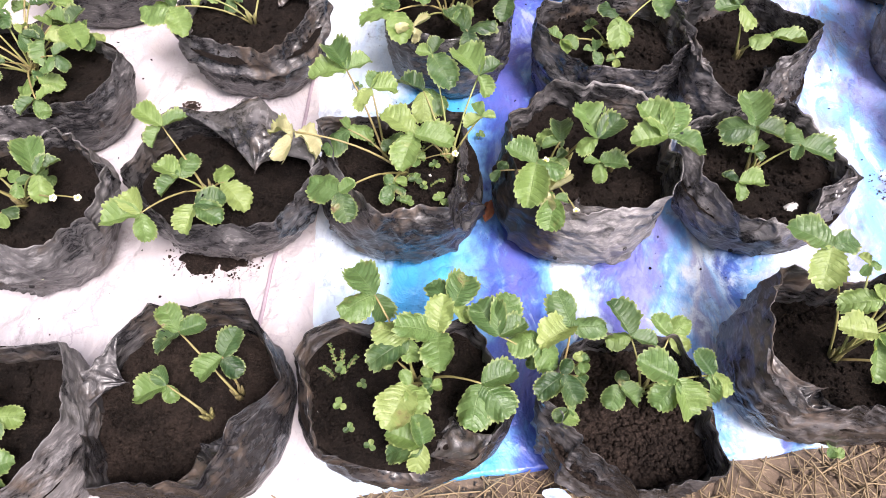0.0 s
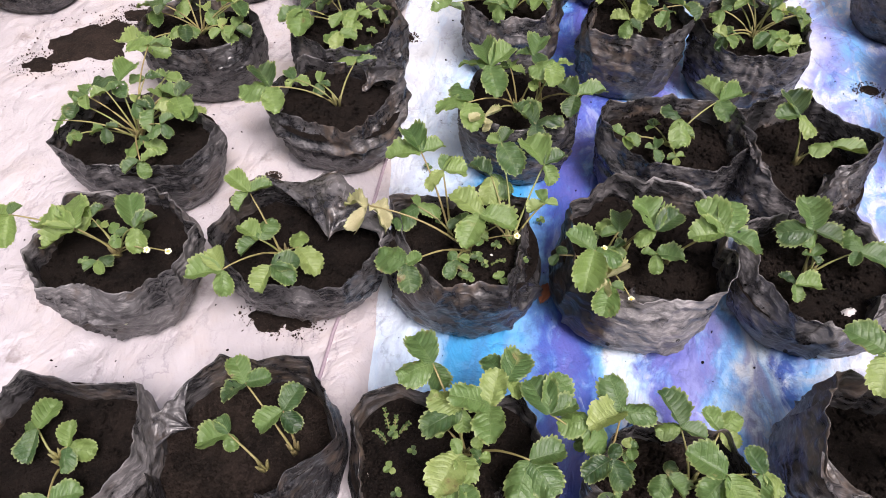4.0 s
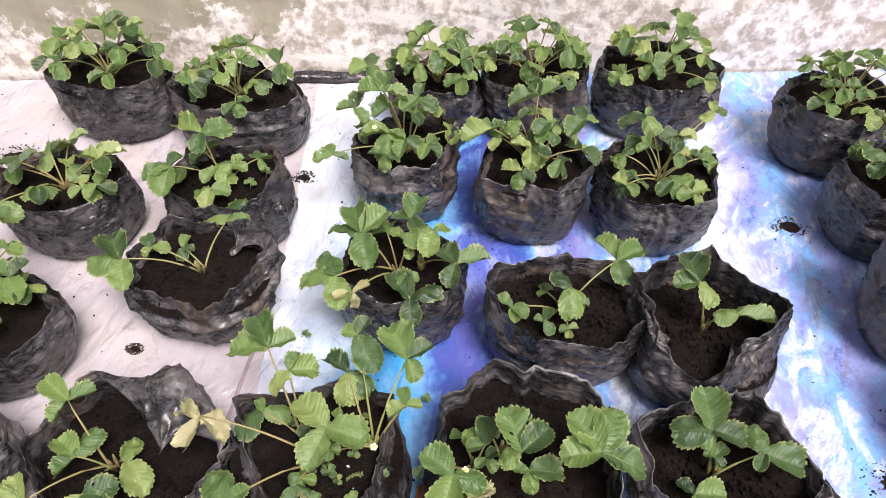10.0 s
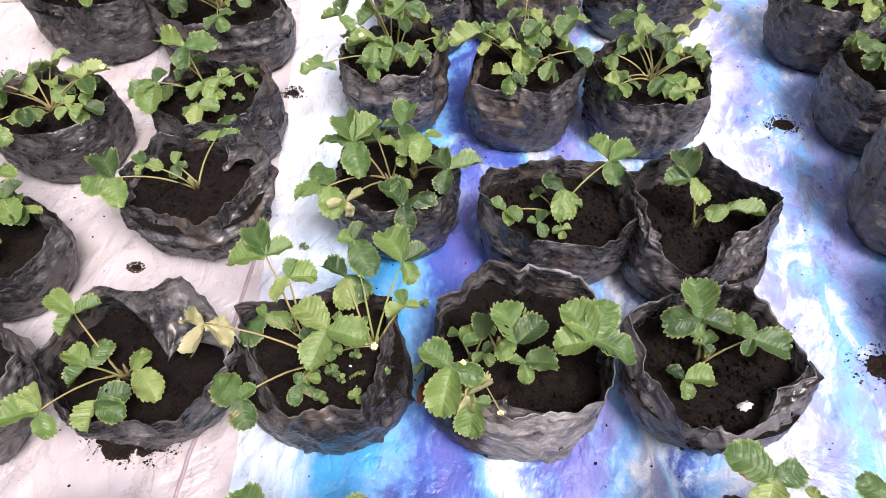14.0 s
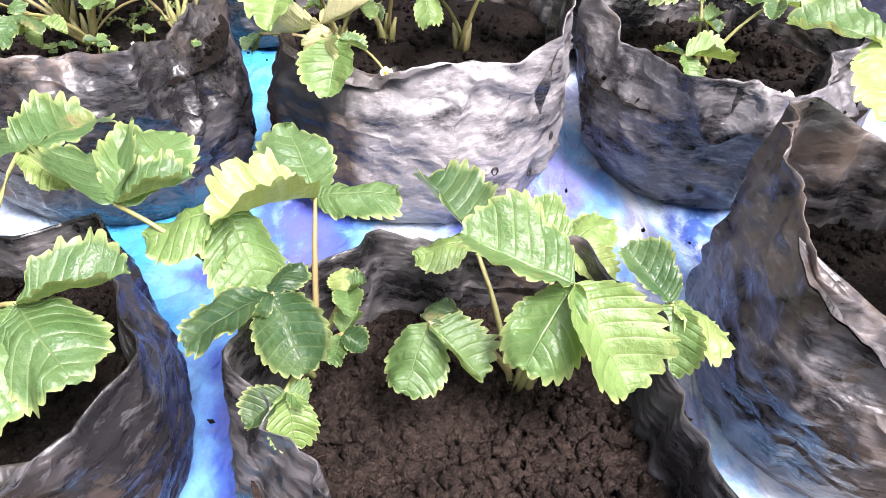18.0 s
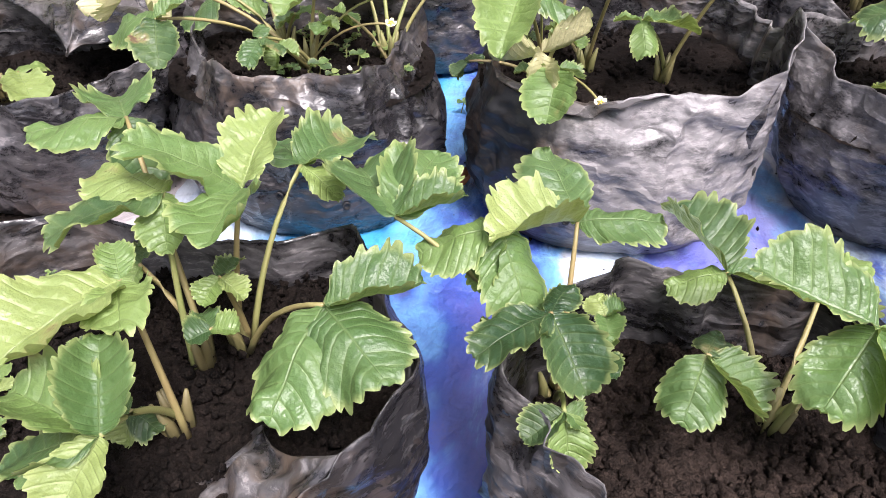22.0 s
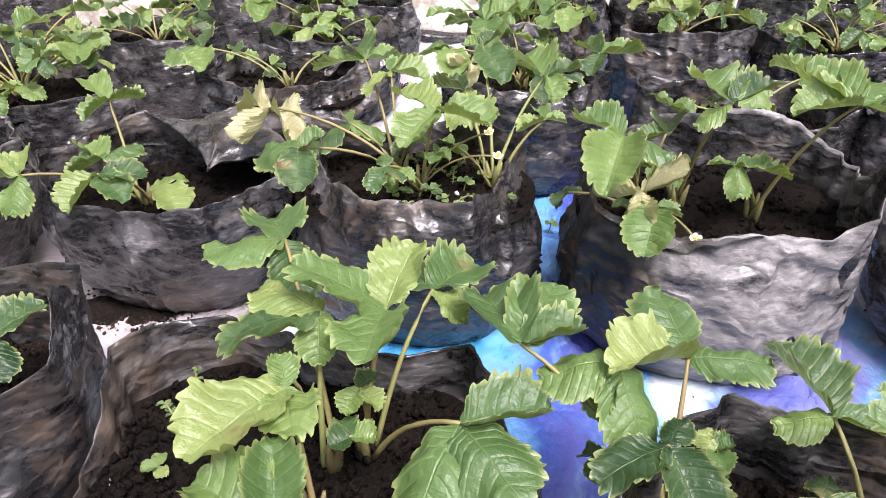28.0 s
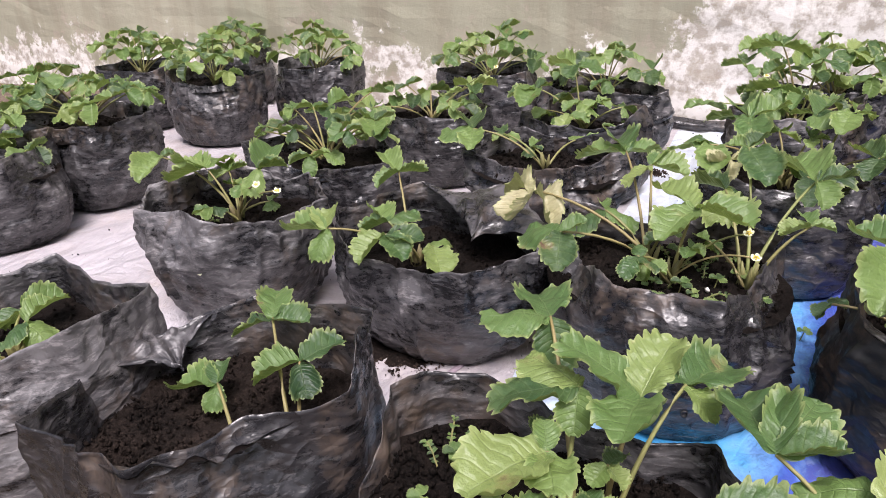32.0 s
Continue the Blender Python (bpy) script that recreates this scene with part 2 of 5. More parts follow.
def tarp_material():
    """Worn vinyl banner: a white end, then printed swirls of cyan, violet and pale blue, rust brown far back."""
    m = Nodes("printed banner")
    geo = m.nt.nodes.new("ShaderNodeNewGeometry").outputs["Position"]
    x, y, _z = m.xyz(geo)
    wob = m.math("ADD", m.math("MULTIPLY", m.noise(geo, 5.5, 4, 0.6), 0.75), m.math("MULTIPLY", m.noise(m.scaled(geo, (1, 0.6, 1)), 30, 4, 0.65), 0.25))
    wob2 = m.noise(geo, 22, 3, 0.6)
    xs = m.math("ADD", x, m.math("MULTIPLY", m.math("SUBTRACT", wob, 0.5), 0.3))
    xs = m.math("MULTIPLY_ADD", m.math("MINIMUM", m.math("SUBTRACT", y, 0.5), 0.0), 0.22, xs)
    # the white end
    white = m.mix(m.noise(geo, 9, 5, 0.6), (0.33, 0.303, 0.32), (0.48, 0.453, 0.475))
    dirt = m.math("MULTIPLY", m.ramp(m.noise(geo, 6, 7, 0.7), (0.48, 0.0), (0.72, 1.0)), 0.5)
    white = m.mix(dirt, white, (0.42, 0.34, 0.29))
    # the print: cyan, violet, then streaks of blue and white
    sw = m.noise(m.scaled(geo, (1.0, 0.3, 1.0)), 9, 5, 0.6, 1.6)
    fl = m.noise(m.scaled(geo, (1.0, 0.5, 1.0)), 19, 7, 0.68, 1.6)
    mixed = m.math("ADD", m.math("MULTIPLY", sw, 0.72), m.math("MULTIPLY", fl, 0.28))
    swirl = m.ramp(mixed, (0.42, (0.05, 0.05, 0.22)), (0.48, (0.1, 0.1, 0.33)), (0.515, (0.06, 0.17, 0.46)), (0.55, (0.2, 0.42, 0.7)), (0.6, (0.5, 0.61, 0.73)), (0.68, (0.62, 0.65, 0.7)))
    turned = m.nt.nodes.new("ShaderNodeVectorRotate")
    m.put(turned.inputs["Vector"], geo)
    turned.inputs["Angle"].default_value = radians(28)
    swr = m.noise(m.scaled(turned.outputs[0], (1.0, 0.45, 1.0)), 6.2, 7, 0.66, 1.9)
    mr = m.math("ADD", m.math("MULTIPLY", swr, 0.8), m.math("MULTIPLY", fl, 0.2))
    right = m.ramp(mr, (0.38, (0.03, 0.04, 0.17)), (0.42, (0.1, 0.16, 0.46)), (0.45, (0.22, 0.23, 0.5)), (0.5, (0.27, 0.33, 0.6)), (0.52, (0.31, 0.44, 0.68)), (0.55, (0.5, 0.54, 0.63)))
    right = m.mix(m.ramp(m.noise(m.scaled(turned.outputs[0], (1.0, 0.3, 1.0)), 7, 6, 0.65, 1.0), (0.54, 0.0), (0.63, 0.7)), right, (0.1, 0.08, 0.14))
    along = m.math("MULTIPLY_ADD", xs, 0.7, 0.2)
    bands = m.ramp(along, *[(0.2 + 0.7 * at, tone) for at, tone in BANDS])
    swirled = m.mix(m.ramp(xs, (0.5, 0.0), (0.62, 1.0)), swirl, right)
    share = m.math("MULTIPLY", m.ramp(fl, (0.44, 0.0), (0.56, 1.0)), m.ramp(xs, (0.1, 0.22), (0.38, 0.42), (0.6, 0.85)))
    c = m.mix(share, bands, swirled)
    spot = m.ramp(m.voronoi(geo, 13), (0.1, 1.0), (0.16, 0.0))
    c = m.mix(m.math("MULTIPLY", spot, m.ramp(fl, (0.5, 0.0), (0.6, 0.5))), c, (0.7, 0.74, 0.82))
    rust = m.math("MULTIPLY", m.ramp(y, (1.05, 0.0), (1.3, 1.0)), m.ramp(m.noise(geo, 6, 5, 0.6), (0.5, 0.0), (0.55, 0.9)))
    c = m.mix(m.math("MULTIPLY", rust, m.math("GREATER_THAN", x, 0.3)), c, m.mix(m.noise(geo, 14, 3), (0.06, 0.045, 0.075), (0.34, 0.22, 0.18)))
    edge = m.math("ADD", m.math("MULTIPLY_ADD", y, 0.14, x), m.math("MULTIPLY", m.math("SUBTRACT", wob, 0.5), 0.03))
    c = m.mix(m.math("GREATER_THAN", edge, -0.08), white, c)
    soiled = m.math("MULTIPLY", m.ramp(m.noise(geo, 11, 8, 0.75), (0.58, 0.0), (0.68, 1.0)), 0.55)
    c = m.mix(soiled, c, (0.12, 0.085, 0.07))
    twisted = m.mix(0.16, m.scaled(geo, (1.0, 0.4, 1.0)), m.noise(geo, 5, 6, 0.65, colour=True))
    ridge = m.math("MINIMUM", m.ramp(m.voronoi(twisted, 15, "DISTANCE_TO_EDGE"), (0.0, 0.0), (0.1, 1.0)), m.ramp(m.voronoi(twisted, 37, "DISTANCE_TO_EDGE"), (0.0, 0.7), (0.14, 1.0)))
    # wrinkle lines darkened patchily: crease shade put into the colour, with some dirt
    crease_shade = m.math("MULTIPLY", m.ramp(ridge, (0.0, 0.45), (0.35, 0.0)), m.ramp(m.noise(geo, 5, 4, 0.6), (0.42, 0.0), (0.6, 1.0)))
    c = m.mix(crease_shade, c, m.mix(0.75, c, (0.05, 0.045, 0.07)))
    m.set(Base_Color=c, Roughness=0.34, Specular_IOR_Level=0.5)
    b = m.bump(ridge, 0.22, 0.004, m.bump(m.math("ABSOLUTE", m.math("SUBTRACT", m.noise(m.scaled(geo, (1.0, 0.6, 1.0)), 9, 5, 0.55, 0.6), 0.5)), 0.9, 0.03))
    m.set(Normal=m.bump(m.math("ABSOLUTE", m.math("SUBTRACT", m.noise(geo, 55, 4, 0.6, 0.3), 0.5)), 0.4, 0.004, b))
    return m.mat


def wall_material():
    """Old limewash, greenish beige above, flaking to white and grey plaster low down."""
    m = Nodes("flaking limewash")
    geo = m.nt.nodes.new("ShaderNodeNewGeometry").outputs["Position"]
    x, y, z = m.xyz(geo)
    big = m.noise(geo, 3.0, 6, 0.65)
    flake = m.noise(geo, 11, 8, 0.72)
    paint = m.mix(m.ramp(m.math("ADD", x, big), (0.05, 0.0), (0.35, 1.0)), m.mix(big, (0.25, 0.245, 0.175), (0.38, 0.36, 0.27)), m.mix(big, (0.21, 0.165, 0.11), (0.31, 0.25, 0.18)))
    paint = m.mix(m.ramp(m.noise(m.scaled(geo, (6, 6, 0.7)), 2.2, 4), (0.45, 0.0), (0.75, 0.6)), paint, (0.2, 0.17, 0.12))
    patch = m.math("MULTIPLY", m.ramp(m.math("ABSOLUTE", m.math("SUBTRACT", x, 0.5)), (0.72, 1.0), (0.95, 0.0)), 0.42)
    low = m.math("ADD", m.math("ADD", m.math("MULTIPLY", z, -1.5), patch), m.math("ADD", flake, m.math("MULTIPLY", big, 0.35)))
    c = m.mix(m.ramp(low, (0.42, 0.0), (0.47, 1.0)), paint, m.mix(m.ramp(m.noise(geo, 26, 5, 0.65), (0.4, 0.0), (0.55, 1.0)), (0.36, 0.32, 0.27), (0.68, 0.65, 0.61)))
    c = m.mix(m.ramp(m.noise(geo, 8, 6, 0.7), (0.57, 0.0), (0.63, 0.7)), c, (0.34, 0.29, 0.23))
    m.set(Base_Color=c, Roughness=0.9, Normal=m.bump(flake, 0.6, 0.006, m.bump(m.noise(geo, 90, 4), 0.4, 0.002)))
    return m.mat


def ground_material():
    m = Nodes("dry earth")
    geo = m.nt.nodes.new("ShaderNodeNewGeometry").outputs["Position"]
    n1, n2 = m.noise(geo, 9, 6, 0.65), m.noise(geo, 120, 4, 0.7)
    c = m.mix(n1, (0.055, 0.038, 0.027), (0.14, 0.1, 0.07))
    c = m.mix(m.ramp(n2, (0.52, 0.0), (0.7, 0.6)), c, (0.24, 0.175, 0.115))
    m.set(Base_Color=c, Roughness=0.95, Normal=m.bump(n2, 0.7, 0.004, m.bump(n1, 0.6, 0.02)))
    return m.mat


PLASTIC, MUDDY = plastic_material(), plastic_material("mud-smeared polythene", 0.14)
CLEAN, DUSTED = plastic_material("cleaner black polythene", 0.0, -0.5), plastic_material("dusty mauve-grey polythene", 0.05, 0.45)
WORN, BROWNED = plastic_material("scuffed grey polythene with painted sheen", 0.0, 0.9, 0.24), plastic_material("dusty brown polythene", 0.25, 0.15)
SOIL, LEAF = soil_material("near-black soil", 0.7), leaf_material()
DUSTY = soil_material("dry spilled soil", 4.5)
BROWN = soil_material("brown soil", 1.3)
PALER = soil_material("paler brown soil", 1.75)
STALK = stalk_material("green leaf stalk", (0.16, 0.21, 0.06), (0.25, 0.17, 0.08))
CROWN = stalk_material("brown crown", (0.1, 0.07, 0.035), (0.2, 0.2, 0.07))
PETAL = plain_material("white petal", (0.52, 0.54, 0.34), (0.68, 0.69, 0.5))
HEART = plain_material("yellow flower heart", (0.6, 0.42, 0.05), (0.75, 0.6, 0.1), 300)
TARP, WALL, GROUND = tarp_material(), wall_material(), ground_material()
STRAW = plain_material("dry straw", (0.12, 0.085, 0.048), (0.3, 0.22, 0.12), 90)
PEBBLE = plain_material("pale grit", (0.5, 0.48, 0.44), (0.75, 0.72, 0.68), 200)


# ---- building helpers ----
def mesh_of(name, verts, faces, material, smooth=True, uvs=None):
    me = bpy.data.meshes.new(name)
    me.from_pydata([tuple(p) for p in verts], [], faces)
    if uvs is not None:
        lay = me.uv_layers.new(name="UVMap")
        flat = np.asarray(uvs, "f")[np.array([l.vertex_index for l in me.loops])]
        lay.data.foreach_set("uv", flat.ravel())
    if smooth:
        me.shade_smooth()
    me.materials.append(material)
    return me


def part(name, me, parent, m=None, label="", kind=""):
    ob = new(name, me)
    ob.parent = parent
    if m is not None:
        ob.matrix_basis = m
    return tagged(ob, label=label, kind=kind)


def grid_faces(rows, cols, wrap):
    out = []
    n = cols if wrap else cols - 1
    for r in range(rows - 1):
        for c in range(n):
            d = (c + 1) % cols
            out.append((r * cols + c, r * cols + d, (r + 1) * cols + d, (r + 1) * cols + c))
    return out


def nz(x, y, z):
    return noise.noise(Vector((x, y, z)))


def smoothstep(a, b, x):
    t = min(1.0, max(0.0, (x - a) / (b - a)))
    return t * t * (3 - 2 * t)


# ---- ground, banner, wall ----
def tarp_edge(x):
    """The banner's near edge."""
    return 0.204 + 0.17 * x + 0.008 * math.sin(9 * x)


WALL_SLOPE = 0.15


def wall_y(x):
    return 1.87 + WALL_SLOPE * x


def build_ground():
    def height(x, y):
        return -0.02 + 0.006 * nz(6 * x, 6 * y, 3) + 0.003 * nz(30 * x, 30 * y, 5)
    xs = np.concatenate([-np.geomspace(400, 2.2, 16), np.linspace(-2, 2, 90), np.geomspace(2.2, 400, 16)])
    ys = np.concatenate([-np.geomspace(400, 0.7, 16), np.linspace(-0.6, 0.6, 60), np.geomspace(0.7, 400, 22)])
    v = [(x, y, height(x, y) if abs(x) < 3 and abs(y) < 3 else -0.02) for y in ys for x in xs]
    g = new("ground", mesh_of("ground", v, grid_faces(len(ys), len(xs), False), GROUND))
    tagged(g, "dry brown earth with old straw beside the banner", "ground", kind="structure")


def tarp_height(x, y):
    """Low folds of the banner, with puckers."""
    w = nz(3 * x, 3 * y, 9)
    a = 0.004 * nz(3.5 * x, 2.5 * y, 0.3) + 0.009 * (0.35 - abs(nz(9 * x + 2 * w, 5 * y, 1.7)))
    a += 0.005 * (0.3 - abs(nz(17 * x + 3 * w, 13 * y - 2 * w, 6.1)))
    return a + 0.002 * nz(40 * x, 27 * y, 4.4)


def build_tarp():
    cols, rows = 520, 340
    x0, x1 = -2.3, 1.75
    v = []
    for j in range(rows):
        f = j / (rows - 1)
        for i in range(cols):
            x = x0 + (x1 - x0) * i / (cols - 1)
            a, b = tarp_edge(x) + 0.006 * nz(14 * x, 0, 2), wall_y(x) - 0.01
            y = a + (b - a) * f
            z = tarp_height(x, y) * min(1, 0.25 + f * 12)
            v.append((x, y, z))
    n = len(v)
    faces = grid_faces(rows, cols, False)
    skirt = [(p[0], p[1], -0.03) for p in v[:cols]]
    faces += [(i + 1, i, n + i, n + i + 1) for i in range(cols - 1)]
    t = new("banner", mesh_of("banner", v + skirt, faces, TARP))
    tagged(t, "creased vinyl banner with a white end and printed blue-violet swirls", "banner")


def build_wall():
    v, cols, rows = [], 160, 70
    x0, x1, h = -6.0, 6.0, 2.6
    for j in range(rows):
        z = -0.1 + (h + 0.1) * (j / (rows - 1)) ** 1.6
        for i in range(cols):
            x = x0 + (x1 - x0) * i / (cols - 1)
            v.append((x, wall_y(x) - 0.006 * nz(5 * x, 5 * z, 1) - 0.004 * nz(17 * x, 17 * z, 2), z))
    n = len(v)
    faces = [f[::-1] for f in grid_faces(rows, cols, False)]
    back = [(x, wall_y(x) + 0.2, z) for x in (x0, x1) for z in (-0.1, h)]
    tl, tr = (rows - 1) * cols, rows * cols - 1
    faces += [(n, n + 1, n + 3, n + 2), (n + 1, n + 3, *range(tr, tl - 1, -1)), (0, *range(cols, tl + 1, cols), n + 1, n), (cols - 1, n + 2, n + 3, *range(tr, cols - 1, -cols))]
    w = new("wall_north", mesh_of("wall_north", v + back, faces, WALL, smooth=False))
    tagged(w, "old plastered wall with flaking limewash and damp stains", "wall", kind="structure")


build_ground()
build_tarp()
build_wall()


# ---- grow bags ----
def bag_radius(th, f, b):
    """Outline of a bag at the angle th and the height fraction f."""
    seed, rx, ry = b["seed"], b["rx"], b["ry"]
    sq = b.get("square", 2.3)
    c, s = abs(math.cos(th)), abs(math.sin(th))
    r = 1.0 / ((c / rx) ** sq + (s / ry) ** sq) ** (1 / sq)
    foot = 0.91 + 0.09 * smoothstep(0, 0.22, f)
    foot *= 1 - b.get("taper", 0.04) * (1 - smoothstep(0.0, 0.85, f))
    belly = 1 + 0.05 * math.sin(math.pi * min(1, f * 1.05)) + b.get("flare", 0.0) * (f - 0.5)
    lobe = 1 + 0.035 * nz(1.6 * math.cos(th) + seed, 1.6 * math.sin(th), 0.8 * f)
    return r * foot * belly * lobe


def bag_crease(th, z, b):
    """Radial depth of the creases: slanting folds and a few horizontal tucks."""
    seed = b["seed"]
    ct, st = math.cos(th), math.sin(th)
    k = 0.0
    w = nz(2.2 * ct + seed, 2.2 * st, 6 * z)
    k += 0.0055 * (0.5 - abs(nz(2.6 * ct + 5 + seed, 2.6 * st + 0.7 * w, 26 * z + 1.5 * w)))
    k += 0.0045 * (0.5 - abs(nz(6 * ct + 9 * z * 6 + seed, 6 * st, 30 * z)))
    k += 0.0014 * nz(14 * ct, 14 * st + seed, 75 * z)
    g = nz(3.1 * ct + 2 * seed, 3.1 * st, 9 * z)
    k += 0.016 * max(0.0, 0.14 - abs(g)) * 5 * (0.4 + nz(1.7 * ct, 1.7 * st, seed + 2))
    top = smoothstep(0.45, 1.0, z / b["h"])
    k += top * 0.012 * (0.25 - abs(nz(4.5 * ct + 1.5 * seed, 4.5 * st, 14 * z + seed)))
    k += 0.004 * (0.25 - abs(nz(5 * ct + seed, 5 * st - 14 * z, 9 * z)))
    return k * b.get("crease", 1.0)


def rim_height(th, b):
    seed = b["seed"]
    h = b["h"] * (1 + 0.07 * nz(1.3 * math.cos(th), 1.3 * math.sin(th), seed) + 0.03 * nz(3 * math.cos(th), 3 * math.sin(th), seed + 7))
    for at, width, up in b.get("peaks", ()):
        d = (th - radians(at) + math.pi) % (2 * math.pi) - math.pi
        h += up * math.exp(-((d / radians(width)) ** 2))
    return h


def drape(b):
    """How the loose film above the soil pulls straight between a few corners: a factor of the radius by angle."""
    rnd = random.Random(int(b["seed"] * 10))
    n = b.get("corners", rnd.choice((5, 6, 6, 7)))
    if "at" in b:
        at = sorted(radians(a % 360) for a in b["at"])
        n = len(at)
    else:
        at = sorted((2 * math.pi * (i + rnd.uniform(-0.33, 0.33)) / n + b["seed"]) % (2 * math.pi) for i in range(n))

    def pull(th):
        for i in range(n):
            a, c = at[i], at[(i + 1) % n]
            span = (c - a) % (2 * math.pi)
            d = (th - a) % (2 * math.pi)
            if d <= span:
                return math.cos(min(span / 2, 0.8)) / math.cos(max(-0.8, min(0.8, d - span / 2)))
        return 1.0
    return pull


def sleeve_mesh(b):
    """Outer skin, rounded rim and inner skin of one bag in a single closed wall."""
    seg = b.get("seg", 168)
    outer, inner = b.get("rings", 42), 14
    v = []
    soil = b["soil"]
    tuck = b.get("tuck", 0.006)
    pull = drape(b)
    for j in range(outer):
        f = (j / (outer - 1)) ** 0.9
        for i in range(seg):
            th = 2 * math.pi * i / seg
            p = pull(th)
            h = rim_height(th, b) + 0.05 * (p - 0.9)
            z = 0.004 + (h - 0.004) * f
            above = smoothstep(soil - 0.01, h + 0.02, z)
            r = bag_radius(th, f, b) + bag_crease(th, z, b) * (0.35 + 0.65 * smoothstep(0, 0.1, f))
            r *= 1 + smoothstep(soil - 0.05, h, z) * (1.065 * p - 1)
            r -= above * (tuck * (0.6 + nz(2 * math.cos(th), 2 * math.sin(th), b["seed"] + 3)))
            r += above * 0.004 * nz(4 * math.cos(th), 4 * math.sin(th), b["seed"] + 12 * z)
            r += b.get("roll", 0.0) * (math.exp(-(((f - 0.66) / 0.05) ** 2)) - 0.6 * math.exp(-(((f - 0.56) / 0.04) ** 2)))
            for at, width, into in b.get("folds", ()):
                d = (th - radians(at) + math.pi) % (2 * math.pi) - math.pi
                r -= into * above ** 1.3 * math.exp(-((d / radians(width)) ** 2))
            lean = b.get("lean", (0, 0))
            v.append((r * math.cos(th) + lean[0] * f, r * math.sin(th) + lean[1] * f, z))
    top = v[-seg:]
    for j in range(inner):
        f = j / (inner - 1)
        for i in range(seg):
            th = 2 * math.pi * i / seg
            x, y, z = top[i]
            zz = z + 0.0015 * math.sin(math.pi * min(1, f * 4)) - (z - soil + 0.02) * f
            g = 1 - (0.016 + 0.05 * f + 0.03 * nz(5 * math.cos(th), 5 * math.sin(th), b["seed"] + 3 * f + 11) * math.sin(math.pi * f))
            g = 1 - (1 - g) * smoothstep(-0.2, 0.3, f)
            v.append((x * g, y * g, zz))
    faces = grid_faces(outer + inner, seg, True)
    n = len(v)
    v.append((0, 0, 0.006))
    faces += [((i + 1) % seg, i, n) for i in range(seg)]
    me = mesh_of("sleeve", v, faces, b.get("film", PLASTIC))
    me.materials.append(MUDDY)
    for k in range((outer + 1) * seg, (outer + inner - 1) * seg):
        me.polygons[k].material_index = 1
    return me


def flap_mesh(b, start, end, target, sag):
    """Loose film hanging from a stretch of the rim inwards to a point over the soil, both faces."""
    n, k = 34, 14
    pull = drape(b)
    rim, top = [], []
    for i in range(n):
        th = radians(start + (end - start) * i / (n - 1))
        r = bag_radius(th, 1.0, b) * 1.06 * pull(th)
        rim.append(Vector((r * math.cos(th), r * math.sin(th), rim_height(th, b) + 0.05 * (pull(th) - 0.9) - 0.001)))
    goal = Vector(target)
    for j in range(k):
        q = j / (k - 1)
        for i in range(n):
            u = i / (n - 1)
            side = 1 - abs(2 * u - 1) ** 1.5
            p = rim[i].lerp(goal, q * side * 0.96)
            p.z += -sag * math.sin(math.pi * q) * side + 0.02 * q * side * (0.35 - abs(nz(5 * u + b["seed"], 2.0 * q, 3))) + 0.012 * side * nz(9 * u, 4 * q, b["seed"])
            p.x += 0.012 * q * side * nz(6 * u, 4 * q, b["seed"] + 8)
            top.append(p)
    low = [p - Vector((0, 0, 0.0012)) for p in top]
    f = grid_faces(k, n, False)
    m = len(top)
    f += [tuple(m + i for i in q[::-1]) for q in f]
    f += [((k - 1) * n + i, (k - 1) * n + i + 1, m + (k - 1) * n + i + 1, m + (k - 1) * n + i) for i in range(n - 1)]
    return mesh_of("rim_flap", top + low, f, PLASTIC)


def soil_mesh(b, rings=26, seg=72):
    """The top of the earth in a bag, lumpy, a little heaped to one side."""
    v = [(0, 0, b["soil"])]
    rough = b.get("clods", 0.006)
    lean = b.get("lean", (0, 0))
    f = b["soil"] / b["h"]
    for j in range(1, rings + 1):
        for i in range(seg):
            th = 2 * math.pi * i / seg
            r = (bag_radius(th, f, b) - 0.004) * j / rings
            x, y = r * math.cos(th) + lean[0] * f, r * math.sin(th) + lean[1] * f
            z = b["soil"] + rough * nz(18 * x, 18 * y, b["seed"]) + 0.7 * rough * nz(55 * x, 55 * y, b["seed"] + 4) + 0.3 * rough * nz(160 * x, 160 * y, 2)
            v.append((x, y, z))
    faces = [(0, 1 + i, 1 + (i + 1) % seg) for i in range(seg)]
    faces += [(a + 1, d + 1, c + 1, e + 1) for a, e, c, d in grid_faces(rings, seg, True)]
    return mesh_of("soil", v, faces, b.get("earth", SOIL))


CLOD = [(1, 0, -0.1), (0.3, 0.9, 0.1), (-0.8, 0.6, -0.1), (-0.9, -0.5, 0.1), (0.2, -1, 0), (0.1, 0.1, 0.8), (-0.1, 0, -0.8)]
CLOD_F = [(0, 1, 5), (1, 2, 5), (2, 3, 5), (3, 4, 5), (4, 0, 5), (1, 0, 6), (2, 1, 6), (3, 2, 6), (4, 3, 6), (0, 4, 6)]


